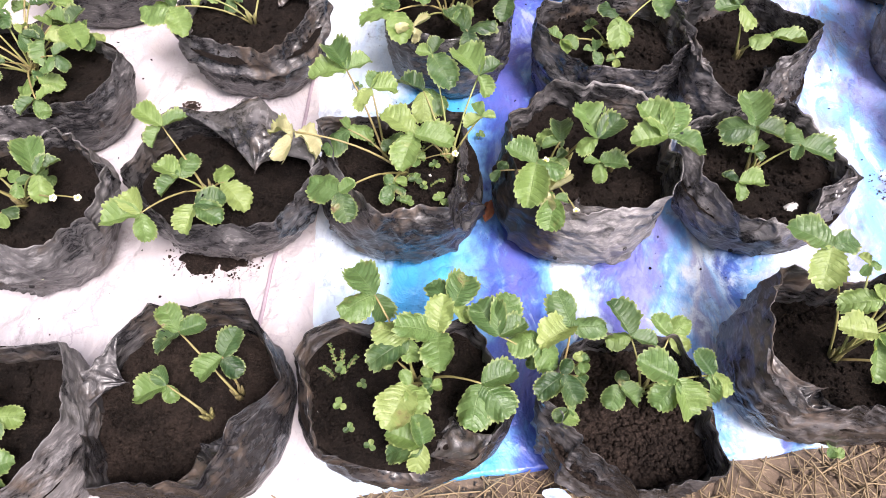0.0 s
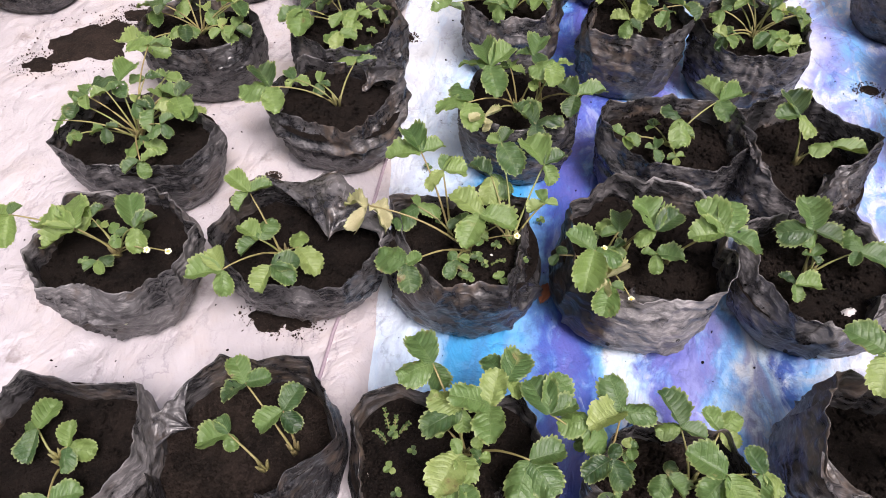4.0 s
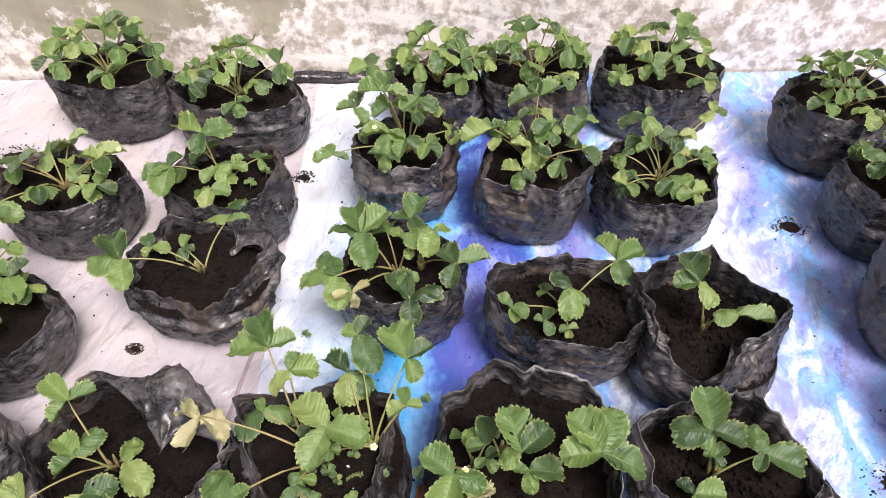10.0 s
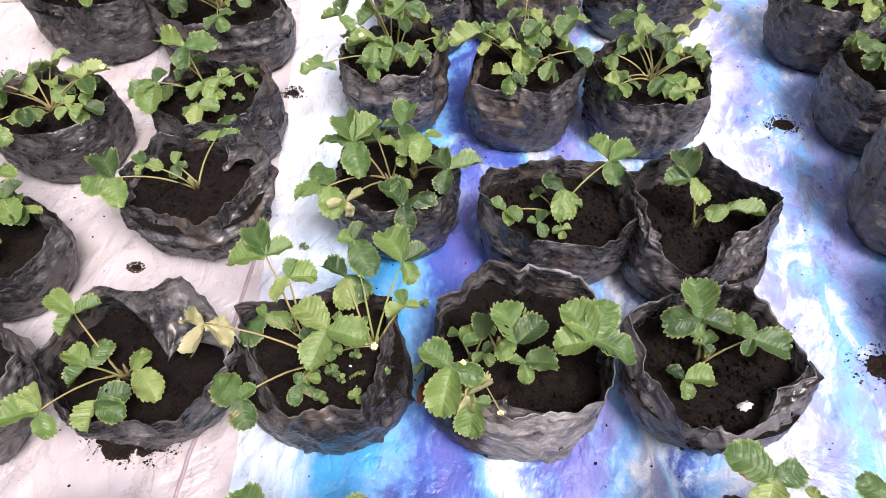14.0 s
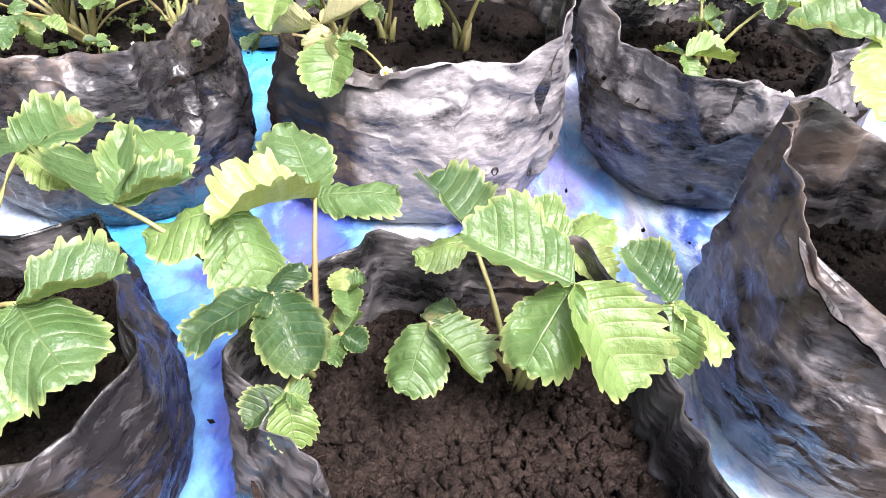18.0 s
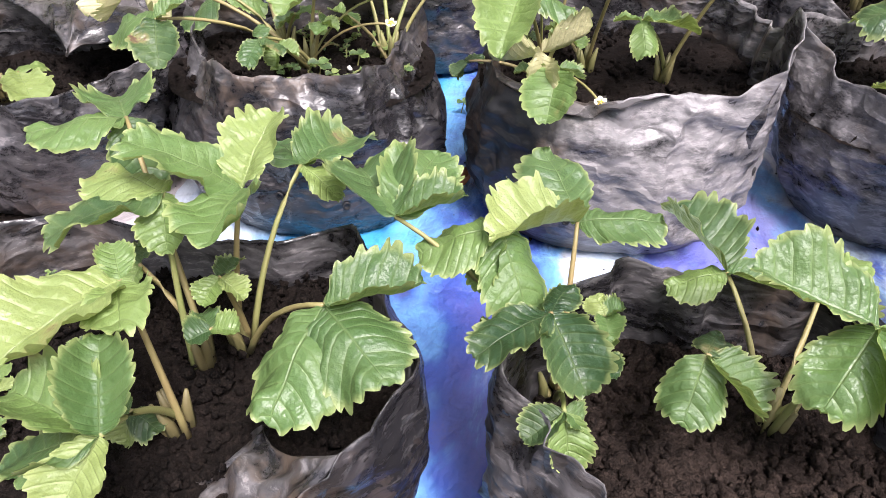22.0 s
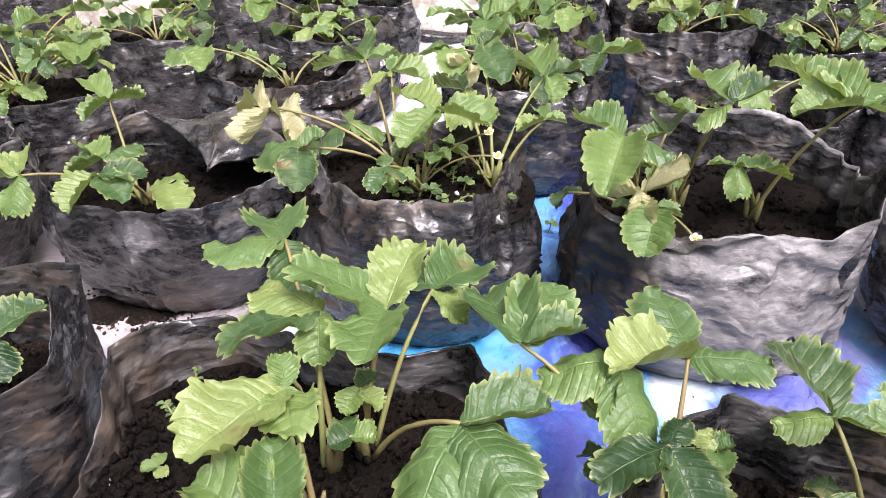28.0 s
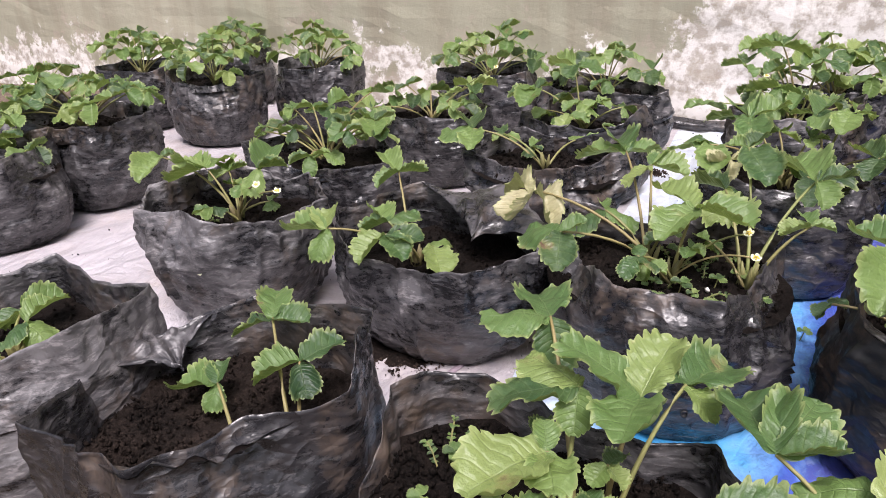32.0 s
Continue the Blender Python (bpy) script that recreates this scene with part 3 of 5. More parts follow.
def scatter_mesh(name, places, material, rnd):
    """Many small lumps in one mesh; places: (x, y, z, size)."""
    v, f = [], []
    for x, y, z, s in places:
        k = len(v)
        m = Euler((rnd.uniform(0, 6), rnd.uniform(0, 6), rnd.uniform(0, 6))).to_matrix()
        sx, sy, sz = s * rnd.uniform(0.7, 1.2), s * rnd.uniform(0.6, 1.1), s * rnd.uniform(0.5, 0.9)
        for p in CLOD:
            q = m @ Vector((p[0] * sx * rnd.uniform(0.75, 1.2), p[1] * sy * rnd.uniform(0.75, 1.2), p[2] * sz))
            v.append((x + q.x, y + q.y, z + q.z))
        f += [tuple(k + i for i in t) for t in CLOD_F]
    return mesh_of(name, v, f, material)


def hole_mesh():
    v, n = [], 14
    for r, z in ((1.3, 0.0), (1.15, 0.9), (0.85, 0.9), (0.7, -0.6), (0.0, -0.7)):
        v += [(r * math.cos(2 * math.pi * i / n), r * math.sin(2 * math.pi * i / n), z) for i in range(n)]
    return mesh_of("drain_hole", v, grid_faces(5, n, True), plain_material("torn film edge", (0.004, 0.004, 0.004), (0.02, 0.018, 0.018), 300))


HOLE = hole_mesh()


def grow_bag(x, y, b, label):
    base = new("grow_bag")
    base.matrix_basis = pose(x, y, 0.004)
    tagged(base, label, "grow bag", "grow bags on the banner")
    part("sleeve", sleeve_mesh(b), base)
    for at, f in b.get("holes", ()):
        th = radians(at)
        z = f * b["h"]
        r = bag_radius(th, f, b) + bag_crease(th, z, b)
        m = Matrix.Translation((r * math.cos(th), r * math.sin(th), z)) @ pose(0, 0, 0, 90, 0, at + 90) @ Matrix.Diagonal((0.003, 0.0034, 0.0016, 1))
        part("drain_hole", HOLE, base, m, "small punched drain hole")
    for start, end, target, sag in b.get("flaps", ()):
        part("rim_flap", flap_mesh(b, start, end, target, sag), base, label="loose film folded in over the soil")
    part("soil", soil_mesh(b), base, label="dark crumbly potting soil")
    rnd = random.Random(int(b["seed"] * 100))
    lumps = []
    for _ in range(int(2.2 * b.get("lumps", 160))):
        th, q = rnd.uniform(0, 2 * math.pi), math.sqrt(rnd.random())
        r = (bag_radius(th, b["soil"] / b["h"], b) - 0.012) * q
        lx, ly = r * math.cos(th), r * math.sin(th)
        lean = b.get("lean", (0, 0))
        f = b["soil"] / b["h"]
        lumps.append((lx + lean[0] * f, ly + lean[1] * f, b["soil"] + rnd.uniform(-0.001, 0.005), rnd.choice((0.0016, 0.002, 0.0026, 0.0034, b.get("clod", 0.005)))))
    part("soil_grit", scatter_mesh("soil_grit", lumps, b.get("earth", SOIL), rnd), base, label="loose crumbs of soil", kind="stuff")
    return base


# ---- strawberry plants ----
def leaflet_mesh(cup, droop, fold, wave, narrow, seed, eaten=()):
    """One toothed leaflet from its stalk end (origin) along +y, one unit long; its rows follow the side veins out to the teeth."""
    teeth, across = 11, (0.0, 0.18, 0.4, 0.62, 0.8, 0.92, 1.0)
    cols = [-s for s in across[:0:-1]] + list(across)
    rows = 4 * teeth + 1
    v, uv = [], []
    for j in range(rows):
        t = j / (rows - 1)
        phi = math.pi * t
        bx = 0.425 * narrow * math.sin(phi) ** 0.92 * (0.97 - 0.2 * math.cos(phi))
        by = (1 - math.cos(phi)) / 2
        my = by * (0.3 + 0.7 * t ** 1.5)
        tooth = (0.95, -1.0, 0.25, 1.0)[(j + 2) % 4] * smoothstep(0.1, 0.24, t)
        ox, oy = math.sin(phi) * 0.9, -math.cos(phi) * 0.75 + 0.45
        for s in cols:
            a = abs(s)
            edge = max(0.0, (a - 0.8) / 0.2) ** 2
            x = bx * a + 0.024 * tooth * edge * ox
            y = my + (by - my) * a ** 1.45 + 0.024 * tooth * edge * oy * (1 if t < 0.97 else 0.4)
            x *= 1 if s > 0 else -1
            z = cup * (abs(x) ** 1.5) * 2.0 - droop * y * y
            z += fold * abs(x) + wave * nz(3.5 * x + 7 * seed, 3.5 * y, seed) * (a + 0.3 * t)
            z += 0.07 * nz(6 * x, 7 * y, seed + 4) * a ** 4 + 0.02 * nz(11 * x, 11 * y, seed + 9) * a
            z -= 0.006 * (1, 0, -1, 0)[(j + 2) % 4] * 4 * a * (1 - a) * smoothstep(0.05, 0.2, t)
            v.append((x, y, z))
            uv.append((0.5 + 0.5 * s, t))
    faces = grid_faces(rows, len(cols), False)
    gone = {r * (len(cols) - 1) + c for r, c in eaten}
    return mesh_of("leaflet", v, [f for k, f in enumerate(faces) if k not in gone], LEAF, uvs=uv)


def leaflet_shapes():
    return [leaflet_mesh(c, d, f, w, n, k) for k, (c, d, f, w, n) in enumerate((
    (0.3, 0.12, 0.08, 0.14, 1.0), (0.45, 0.05, 0.16, 0.12, 1.04), (0.1, 0.26, 0.0, 0.16, 0.97), (0.55, 0.14, 0.22, 0.14, 0.94),
    (-0.3, 0.22, 0.0, 0.18, 1.06), (0.35, -0.06, 0.34, 0.12, 0.92), (-0.2, 0.32, -0.1, 0.16, 1.0), (0.6, 0.08, 0.05, 0.18, 1.06)))]


LEAFLETS = leaflet_shapes()
EATEN = [leaflet_mesh(0.2, 0.15, 0.1, 0.14, 1.0, 12, ((14, 8), (14, 9), (15, 9), (18, 8), (18, 9), (22, 9), (22, 10), (20, 3), (21, 3), (26, 7))),
         leaflet_mesh(0.3, 0.1, 0.14, 0.16, 1.02, 13, ((16, 2), (16, 3), (17, 2), (24, 4), (25, 4), (24, 9), (25, 9), (26, 10), (26, 11)))]
HEALTHY, LEAF = LEAF, leaf_material("spotted strawberry leaf", 1.0)
SPOTTED = leaflet_shapes()
LEAF = HEALTHY


def tube(points, radii, sides=7):
    """A bent tapering tube along points."""
    v = []
    for k, p in enumerate(points):
        d = (points[min(k + 1, len(points) - 1)] - points[max(k - 1, 0)]).normalized()
        a = d.orthogonal().normalized()
        c = d.cross(a)
        for i in range(sides):
            t = 2 * math.pi * i / sides
            v.append(p + radii[k] * (math.cos(t) * a + math.sin(t) * c))
    f = grid_faces(len(points), sides, True)
    n = (len(points) - 1) * sides
    f += [tuple(range(sides))[::-1], tuple(range(n, n + sides))]
    return v, f


def bend(a, b, c, n=9):
    return [a.lerp(b, t).lerp(b.lerp(c, t), t) for t in (i / (n - 1) for i in range(n))]


def leaf(plant, foot, hub, leaflets, rnd, shapes=LEAFLETS):
    """A stalk from foot to hub with its leaflets: rows of the way each points, its length and how steeply it rises."""
    foot, hub = Vector(foot), Vector(hub)
    knee = foot.lerp(hub, 0.45) + Vector((0, 0, 0.35 * (hub - foot).length * 0.6))
    knee.x, knee.y = foot.x * 0.62 + hub.x * 0.38, foot.y * 0.62 + hub.y * 0.38
    v, f = tube(bend(foot, knee, hub), [0.0021 - 0.0009 * i / 8 for i in range(9)])
    stalk = part("leaf_stalk", mesh_of("leaf_stalk", v, f, STALK), plant)
    for az, length, rise in leaflets:
        shape = shapes[rnd.randrange(len(shapes))] if shapes is not LEAFLETS or rnd.random() > 0.05 else EATEN[rnd.randrange(2)]
        m = (Matrix.Translation(hub) @ Matrix.Rotation(radians(az - 90), 4, "Z") @ Matrix.Rotation(radians(rise), 4, "X")
             @ Matrix.Rotation(radians(rnd.uniform(-15, 15)), 4, "Y") @ Matrix.Diagonal((max(0.02, min(length, 0.03 + 0.45 * length)) * rnd.uniform(0.88, 1.02), length, max(length, 0.02), 1)))
        part("leaflet", shape, stalk, m)
    return stalk


def trio(az, size, drop, rnd):
    """Three leaflets round the way az."""
    return [(az + turn + rnd.uniform(-9, 9), size * rnd.uniform(0.88, 1.05), (-drop if turn == 0 else -0.35 * drop) + 10 * math.sin(radians(az + turn)) + rnd.uniform(-16, 18)) for turn in (0, 88, -88)]


def crown_mesh(foot, rnd):
    v, f = [], []
    for _ in range(5):
        a = rnd.uniform(0, 6.28)
        p = [Vector(foot) + Vector((0.004 * math.cos(a), 0.004 * math.sin(a), -0.008)), Vector(foot) + Vector((0.006 * math.cos(a), 0.006 * math.sin(a), 0.012)), Vector(foot) + Vector((0.009 * math.cos(a), 0.009 * math.sin(a), 0.024))]
        tv, tf = tube(p, (0.0036, 0.003, 0.001), 6)
        k = len(v)
        v += tv
        f += [tuple(k + i for i in q) for q in tf]
    return mesh_of("crown", v, f, CROWN)


def petal_mesh():
    v = [(0, 0, 0)]
    n = 11
    for i in range(n):
        a = math.pi * (i / (n - 1) - 0.5) * 1.5
        v.append((0.42 * math.sin(a), 0.55 + 0.45 * math.cos(a), 0.1 * math.cos(2 * a)))
    v.append((0, 0.6, -0.06))
    f = [(i, i + 1, n + 1) for i in range(1, n)] + [(0, 1, n + 1), (n, 0, n + 1)]
    return mesh_of("petal", v, f, PETAL)


PETAL_MESH = petal_mesh()


def flower(plant, foot, head, rnd):
    """A white five-petalled flower on a thin stalk."""
    pts = bend(foot, foot.lerp(head, 0.4) + Vector((0, 0, 0.03)), head)
    v, f = tube(pts, [0.0011] * 9, 6)
    stalk = part("flower_stalk", mesh_of("flower_stalk", v, f, STALK), plant)
    face = Matrix.Translation(head) @ Euler((rnd.uniform(0.2, 0.8), rnd.uniform(-0.4, 0.4), 0)).to_matrix().to_4x4()
    for k in range(5):
        part("petal", PETAL_MESH, stalk, face @ pose(0, 0, 0.001, 12, 0, 72 * k + rnd.uniform(-8, 8)) @ Matrix.Diagonal((0.0056, 0.0056, 0.0056, 1)))
    lumps = [(0.0025 * math.cos(a) * q, 0.0025 * math.sin(a) * q, 0.002 + 0.0015 * (1 - q), 0.0011) for q in (0.1, 0.6, 1.0) for a in (0, 1.2, 2.5, 3.8, 5.0)]
    part("flower_heart", scatter_mesh("flower_heart", lumps, HEART, rnd), stalk, face, "yellow flower heart")


def strawberry(feet, leaves, label, seed, flowers=(), shapes=LEAFLETS):
    """feet: places of the crowns; leaves: rows of the hub's place and its leaflets, each growing from the nearest crown."""
    rnd = random.Random(seed)
    root = Vector(feet[0])
    plant = new("strawberry_plant")
    plant.matrix_basis = Matrix.Translation(root)
    tagged(plant, label, "strawberry plant", "strawberry plants")
    for p in feet:
        part("crown", crown_mesh(Vector(p) - root, rnd), plant)
    for place, leaflets in leaves:
        hub = Vector(place)
        foot = min((Vector(p) for p in feet), key=lambda p: (p - hub).length)
        a = rnd.uniform(0, 6.28)
        leaf(plant, foot - root + Vector((0.006 * math.cos(a), 0.006 * math.sin(a), 0.0)), hub - root, leaflets, rnd, shapes=shapes)
    for p in flowers:
        flower(plant, Vector(feet[0]) - root, Vector(p) - root, rnd)
    return plant


def bush(x, y, z, count, spread, height, size, seed):
    """Rows for a dense plant whose leaves stand in a dome."""
    rnd = random.Random(seed)
    rows = []
    for i in range(count):
        a = i * 2.4 + rnd.uniform(-0.4, 0.4)
        q = math.sqrt((i + 0.4) / count)
        r = spread * q
        hub = (x + r * math.cos(a), y + r * math.sin(a), z + height * (1.0 - 0.5 * q * q) * rnd.uniform(0.75, 1.15))
        rows.append((hub, trio(math.degrees(a) + rnd.uniform(-40, 40), size * rnd.uniform(0.75, 1.12), 8 + 30 * q + rnd.uniform(-10, 10), rnd)))
    return rows


# name: centre x, y, half width, half depth, height, height of the soil
BAGS = {}
BAGS.update({"a0": (-0.505, 0.222, 0.122, 0.115, 0.165, 0.115), "a1": (-0.272, 0.275, 0.132, 0.122, 0.16, 0.09), "a2": (0.014, 0.308, 0.137, 0.102, 0.15, 0.11)})
BAGS.update({"a3": (0.322, 0.302, 0.117, 0.1, 0.15, 0.088), "a4": (0.612, 0.402, 0.138, 0.104, 0.165, 0.095)})
BAGS.update({"b0": (-0.582, 0.557, 0.12, 0.115, 0.16, 0.125), "b1": (-0.295, 0.637, 0.14, 0.114, 0.148, 0.095), "b2": (-0.018, 0.66, 0.124, 0.106, 0.165, 0.135)})
BAGS.update({"b3": (0.27, 0.7, 0.125, 0.122, 0.165, 0.125), "b4": (0.562, 0.712, 0.134, 0.115, 0.15, 0.105)})
BAGS.update({"c0": (-0.669, 0.825, 0.152, 0.105, 0.15, 0.125), "c1": (-0.322, 0.985, 0.128, 0.108, 0.155, 0.12), "c2": (0.038, 1.025, 0.108, 0.102, 0.16, 0.135)})
BAGS.update({"c3": (0.332, 0.985, 0.128, 0.096, 0.15, 0.11), "c4": (0.567, 0.985, 0.122, 0.125, 0.165, 0.1)})
BAGS.update({"d0": (-0.68, 1.16, 0.124, 0.1, 0.15, 0.12), "d1": (-0.355, 1.21, 0.12, 0.1, 0.16, 0.125), "d2": (-0.01, 1.35, 0.103, 0.097, 0.17, 0.135)})
BAGS.update({"d3": (0.258, 1.32, 0.103, 0.097, 0.178, 0.15), "d4": (0.513, 1.325, 0.115, 0.1, 0.16, 0.135)})
BAGS.update({"e0": (-0.76, 1.545, 0.14, 0.1, 0.165, 0.135), "e1": (-0.435, 1.515, 0.15, 0.1, 0.155, 0.125), "e2": (0.02, 1.62, 0.108, 0.095, 0.165, 0.135)})
BAGS.update({"e3": (0.25, 1.66, 0.12, 0.097, 0.165, 0.135), "e4": (0.545, 1.71, 0.14, 0.1, 0.165, 0.135), "e5": (0.95, 1.63, 0.125, 0.105, 0.165, 0.135)})
BAGS.update({"r1": (1.0, 1.37, 0.122, 0.11, 0.175, 0.145), "r2": (1.005, 1.1, 0.122, 0.11, 0.175, 0.14), "r3": (1.035, 0.845, 0.122, 0.11, 0.17, 0.13)})
BAGS.update({"x1": (-1.25, 0.715, 0.145, 0.11, 0.18, 0.145), "x2": (-1.19, 0.49, 0.125, 0.11, 0.175, 0.12), "x3": (-1.27, 1.42, 0.125, 0.11, 0.17, 0.14)})
BAGS.update({"x4": (-1.5, 0.75, 0.12, 0.11, 0.17, 0.14), "x5": (-1.75, 1.17, 0.12, 0.11, 0.175, 0.145), "x6": (-1.72, 1.5, 0.115, 0.1, 0.17, 0.14)})
BAGS.update({"x7": (-1.4, 1.16, 0.125, 0.11, 0.175, 0.145)})
# what sets single bags apart: rim peaks (angle, width, rise), flaps folded in (angle, width, depth), a rolled band
SHAPE = {}
SHAPE["a1"] = dict(film=CLEAN, crease=0.5, earth=BROWN, flaps=((-75, -8, (0.035, -0.05, 0.105), 0.004), (140, 200, (-0.07, 0.02, 0.11), 0.0)), at=(10, 62, 118, 178, 240, 300), peaks=((27, 13, 0.042), (170, 50, -0.02)), folds=((-25, 22, 0.03), (60, 30, -0.012)), clod=0.003, lumps=700)
SHAPE["a2"] = dict(film=CLEAN, crease=0.8, peaks=((172, 16, 0.012), (235, 45, -0.04), (290, 40, -0.03)), folds=((250, 30, 0.02),), flaps=((280, 335, (0.07, -0.02, 0.112), 0.0),), lumps=900)
SHAPE["a3"] = dict(earth=PALER, peaks=((270, 60, -0.015), (20, 14, 0.02)), lumps=2600, clod=0.0075, clods=0.011)
SHAPE["a4"] = dict(film=BROWNED, holes=((215, 0.4), (240, 0.3)), flaps=((190, 250, (-0.03, -0.05, 0.115), 0.006),), peaks=((150, 35, 0.035), (230, 22, -0.03)), folds=((215, 20, 0.03),), lumps=300)
SHAPE["b0"] = dict(film=DUSTED, taper=0.2, holes=((285, 0.5), (250, 0.3)), peaks=((180, 40, 0.012), (290, 40, 0.01)), folds=((270, 40, 0.02),))
SHAPE["b1"] = dict(taper=0.2, holes=((262, 0.55),), at=(8, 70, 135, 190, 250, 315), flaps=((0, 135, (0.05, -0.015, 0.135), -0.02),), peaks=((75, 60, 0.014), (270, 50, -0.012)), folds=((160, 25, -0.012),), lumps=300)
SHAPE["b2"] = dict(holes=((270, 0.35), (300, 0.3)), peaks=((0, 30, 0.012), (180, 30, 0.01)), folds=((285, 50, 0.016),), lumps=300)
SHAPE["b3"] = dict(film=WORN, taper=-0.04, holes=((300, 0.42), (318, 0.3), (330, 0.45), (255, 0.3)), flaps=((215, 290, (-0.01, -0.075, 0.13), 0.0),), peaks=((-22, 16, 0.045), (75, 30, 0.03), (235, 40, -0.02)), folds=((-35, 20, -0.01), (250, 25, 0.02)), lumps=300)
SHAPE["b4"] = dict(film=DUSTED, taper=0.16, holes=((250, 0.25), (275, 0.22), (300, 0.3)), flaps=((-60, 0, (0.06, -0.04, 0.12), 0.0),), peaks=((160, 25, 0.02), (290, 30, -0.012)), folds=((-30, 24, 0.03),), lumps=400)
SHAPE["c0"] = dict(taper=0.14, peaks=((200, 40, 0.012),), folds=((20, 25, 0.02),))
SHAPE["c1"] = dict(taper=0.22, flaps=((10, 80, (0.04, 0.03, 0.125), 0.0),), roll=0.008, peaks=((20, 30, 0.02), (180, 25, 0.015)), folds=((50, 30, 0.03),))
SHAPE["c2"] = dict(folds=((300, 40, 0.015),))
SHAPE["c3"] = dict(roll=0.004, peaks=((0, 30, 0.012), (180, 30, 0.012)), lumps=300)
SHAPE["c4"] = dict(flaps=((-100, -20, (0.03, -0.05, 0.12), 0.0), (190, 235, (-0.06, -0.05, 0.12), 0.0)), peaks=((120, 30, 0.02), (0, 25, 0.015), (255, 22, -0.05)), folds=((200, 30, 0.022), (-50, 30, 0.025)), lumps=500)
SHAPE["d1"] = dict(peaks=((0, 25, 0.025),), folds=((20, 20, 0.02), (150, 30, 0.02)))
SHAPE["d2"] = dict(film=BROWNED, roll=0.004, peaks=((20, 30, 0.02),))
SHAPE["d3"] = dict(film=BROWNED, square=2.9, flare=0.06)
SHAPE["e1"] = dict(roll=0.006)
SHAPE["r3"] = dict(film=BROWNED)
SHAPE["r2"] = dict(film=BROWNED, peaks=((150, 22, 0.06),), folds=((160, 25, -0.01),))
SHAPE["a0"] = dict(film=DUSTED, crease=0.5, peaks=((0, 40, 0.02),))
# single leaves: where the leaflets meet; the way each points (degrees from +x), its length and its rise in degrees
LEAVES = {}


def sprout(name, hub, *leaflets):
    LEAVES.setdefault(name, []).append((hub, leaflets))


sprout("a2", (-0.024, 0.397, 0.222), (128, 0.057, -5), (-147, 0.049, 14), (-51, 0.043, -51))
sprout("a2", (0.058, 0.357, 0.209), (-173, 0.059, 41), (83, 0.048, 34), (-84, 0.053, 13))
sprout("a2", (0.075, 0.397, 0.2), (126, 0.051, 0), (72, 0.058, -5), (-17, 0.029, -20))
sprout("a2", (0.023, 0.344, 0.212), (-146, 0.057, 4), (160, 0.046, 12), (-74, 0.031, -39))
sprout("a2", (0.028, 0.289, 0.203), (-112, 0.059, 8), (-58, 0.04, 21), (122, 0.02, 28))
sprout("a2", (0.116, 0.302, 0.188), (-104, 0.056, -10), (-46, 0.051, 6), (23, 0.047, 7))
sprout("a2", (0.054, 0.304, 0.16), (11, 0.014, 0), (133, 0.017, 0), (-135, 0.013, 0))
sprout("a3", (0.136, 0.364, 0.195), (125, 0.054, 5), (75, 0.058, 18), (29, 0.039, 7))
sprout("a3", (0.188, 0.367, 0.192), (-164, 0.042, -7), (-52, 0.05, -29), (-118, 0.036, -52))
sprout("a3", (0.23, 0.387, 0.185), (115, 0.049, 36), (1, 0.043, 21), (-144, 0.056, 20))
sprout("a3", (0.219, 0.324, 0.177), (-141, 0.043, 6), (-57, 0.041, -28), (70, 0.023, 12))
sprout("a3", (0.229, 0.289, 0.15), (-146, 0.023, -25), (-72, 0.027, -47), (-6, 0.011, -26))
sprout("a3", (0.292, 0.32, 0.165), (-110, 0.034, -25), (-30, 0.037, -31), (67, 0.024, 0))
sprout("a3", (0.357, 0.322, 0.192), (161, 0.056, 10), (-126, 0.044, -19), (-51, 0.054, -38))
sprout("a3", (0.314, 0.391, 0.157), (118, 0.055, 15), (-163, 0.033, 0), (-13, 0.036, -8))
sprout("a3", (0.37, 0.4, 0.146), (137, 0.036, 16), (42, 0.038, 14), (-35, 0.033, -17))
sprout("a3", (0.415, 0.343, 0.16), (127, 0.038, 15), (-17, 0.037, -15), (-96, 0.036, -33))
sprout("a3", (0.249, 0.354, 0.15), (121, 0.013, 34), (18, 0.011, 28), (-83, 0.015, 0))
sprout("b2", (0.004, 0.662, 0.222), (146, 0.060, 10), (-107, 0.06, -11), (-11, 0.059, -5))
sprout("b2", (-0.109, 0.768, 0.236), (121, 0.062, 7), (-175, 0.061, -8), (35, 0.042, -7))
sprout("b2", (-0.067, 0.734, 0.235), (-126, 0.039, -14), (19, 0.042, -13), (78, 0.029, 10))
sprout("b2", (0.094, 0.78, 0.228), (127, 0.062, 8), (38, 0.041, 0), (-63, 0.036, -31))
sprout("b2", (0.02, 0.796, 0.25), (169, 0.025, 0), (66, 0.03, 19), (-54, 0.06, -18))
sprout("b2", (0.01, 0.755, 0.212), (147, 0.047, 0), (-28, 0.044, -12), (-84, 0.046, -18))
sprout("b2", (-0.1, 0.689, 0.19), (-147, 0.05, -17), (10, 0.039, -7), (122, 0.022, 13))
sprout("b2", (-0.092, 0.555, 0.215), (156, 0.058, -5), (29, 0.027, 21), (-68, 0.043, -27))
sprout("b2", (-0.027, 0.59, 0.19), (103, 0.016, 37), (-9, 0.025, 0), (-98, 0.028, -16))
sprout("b2", (0.102, 0.721, 0.2), (-148, 0.031, -18), (5, 0.022, 0), (117, 0.028, 0))
sprout("b3", (0.264, 0.645, 0.255), (114, 0.060, 13), (45, 0.047, 12), (-164, 0.034, -17))
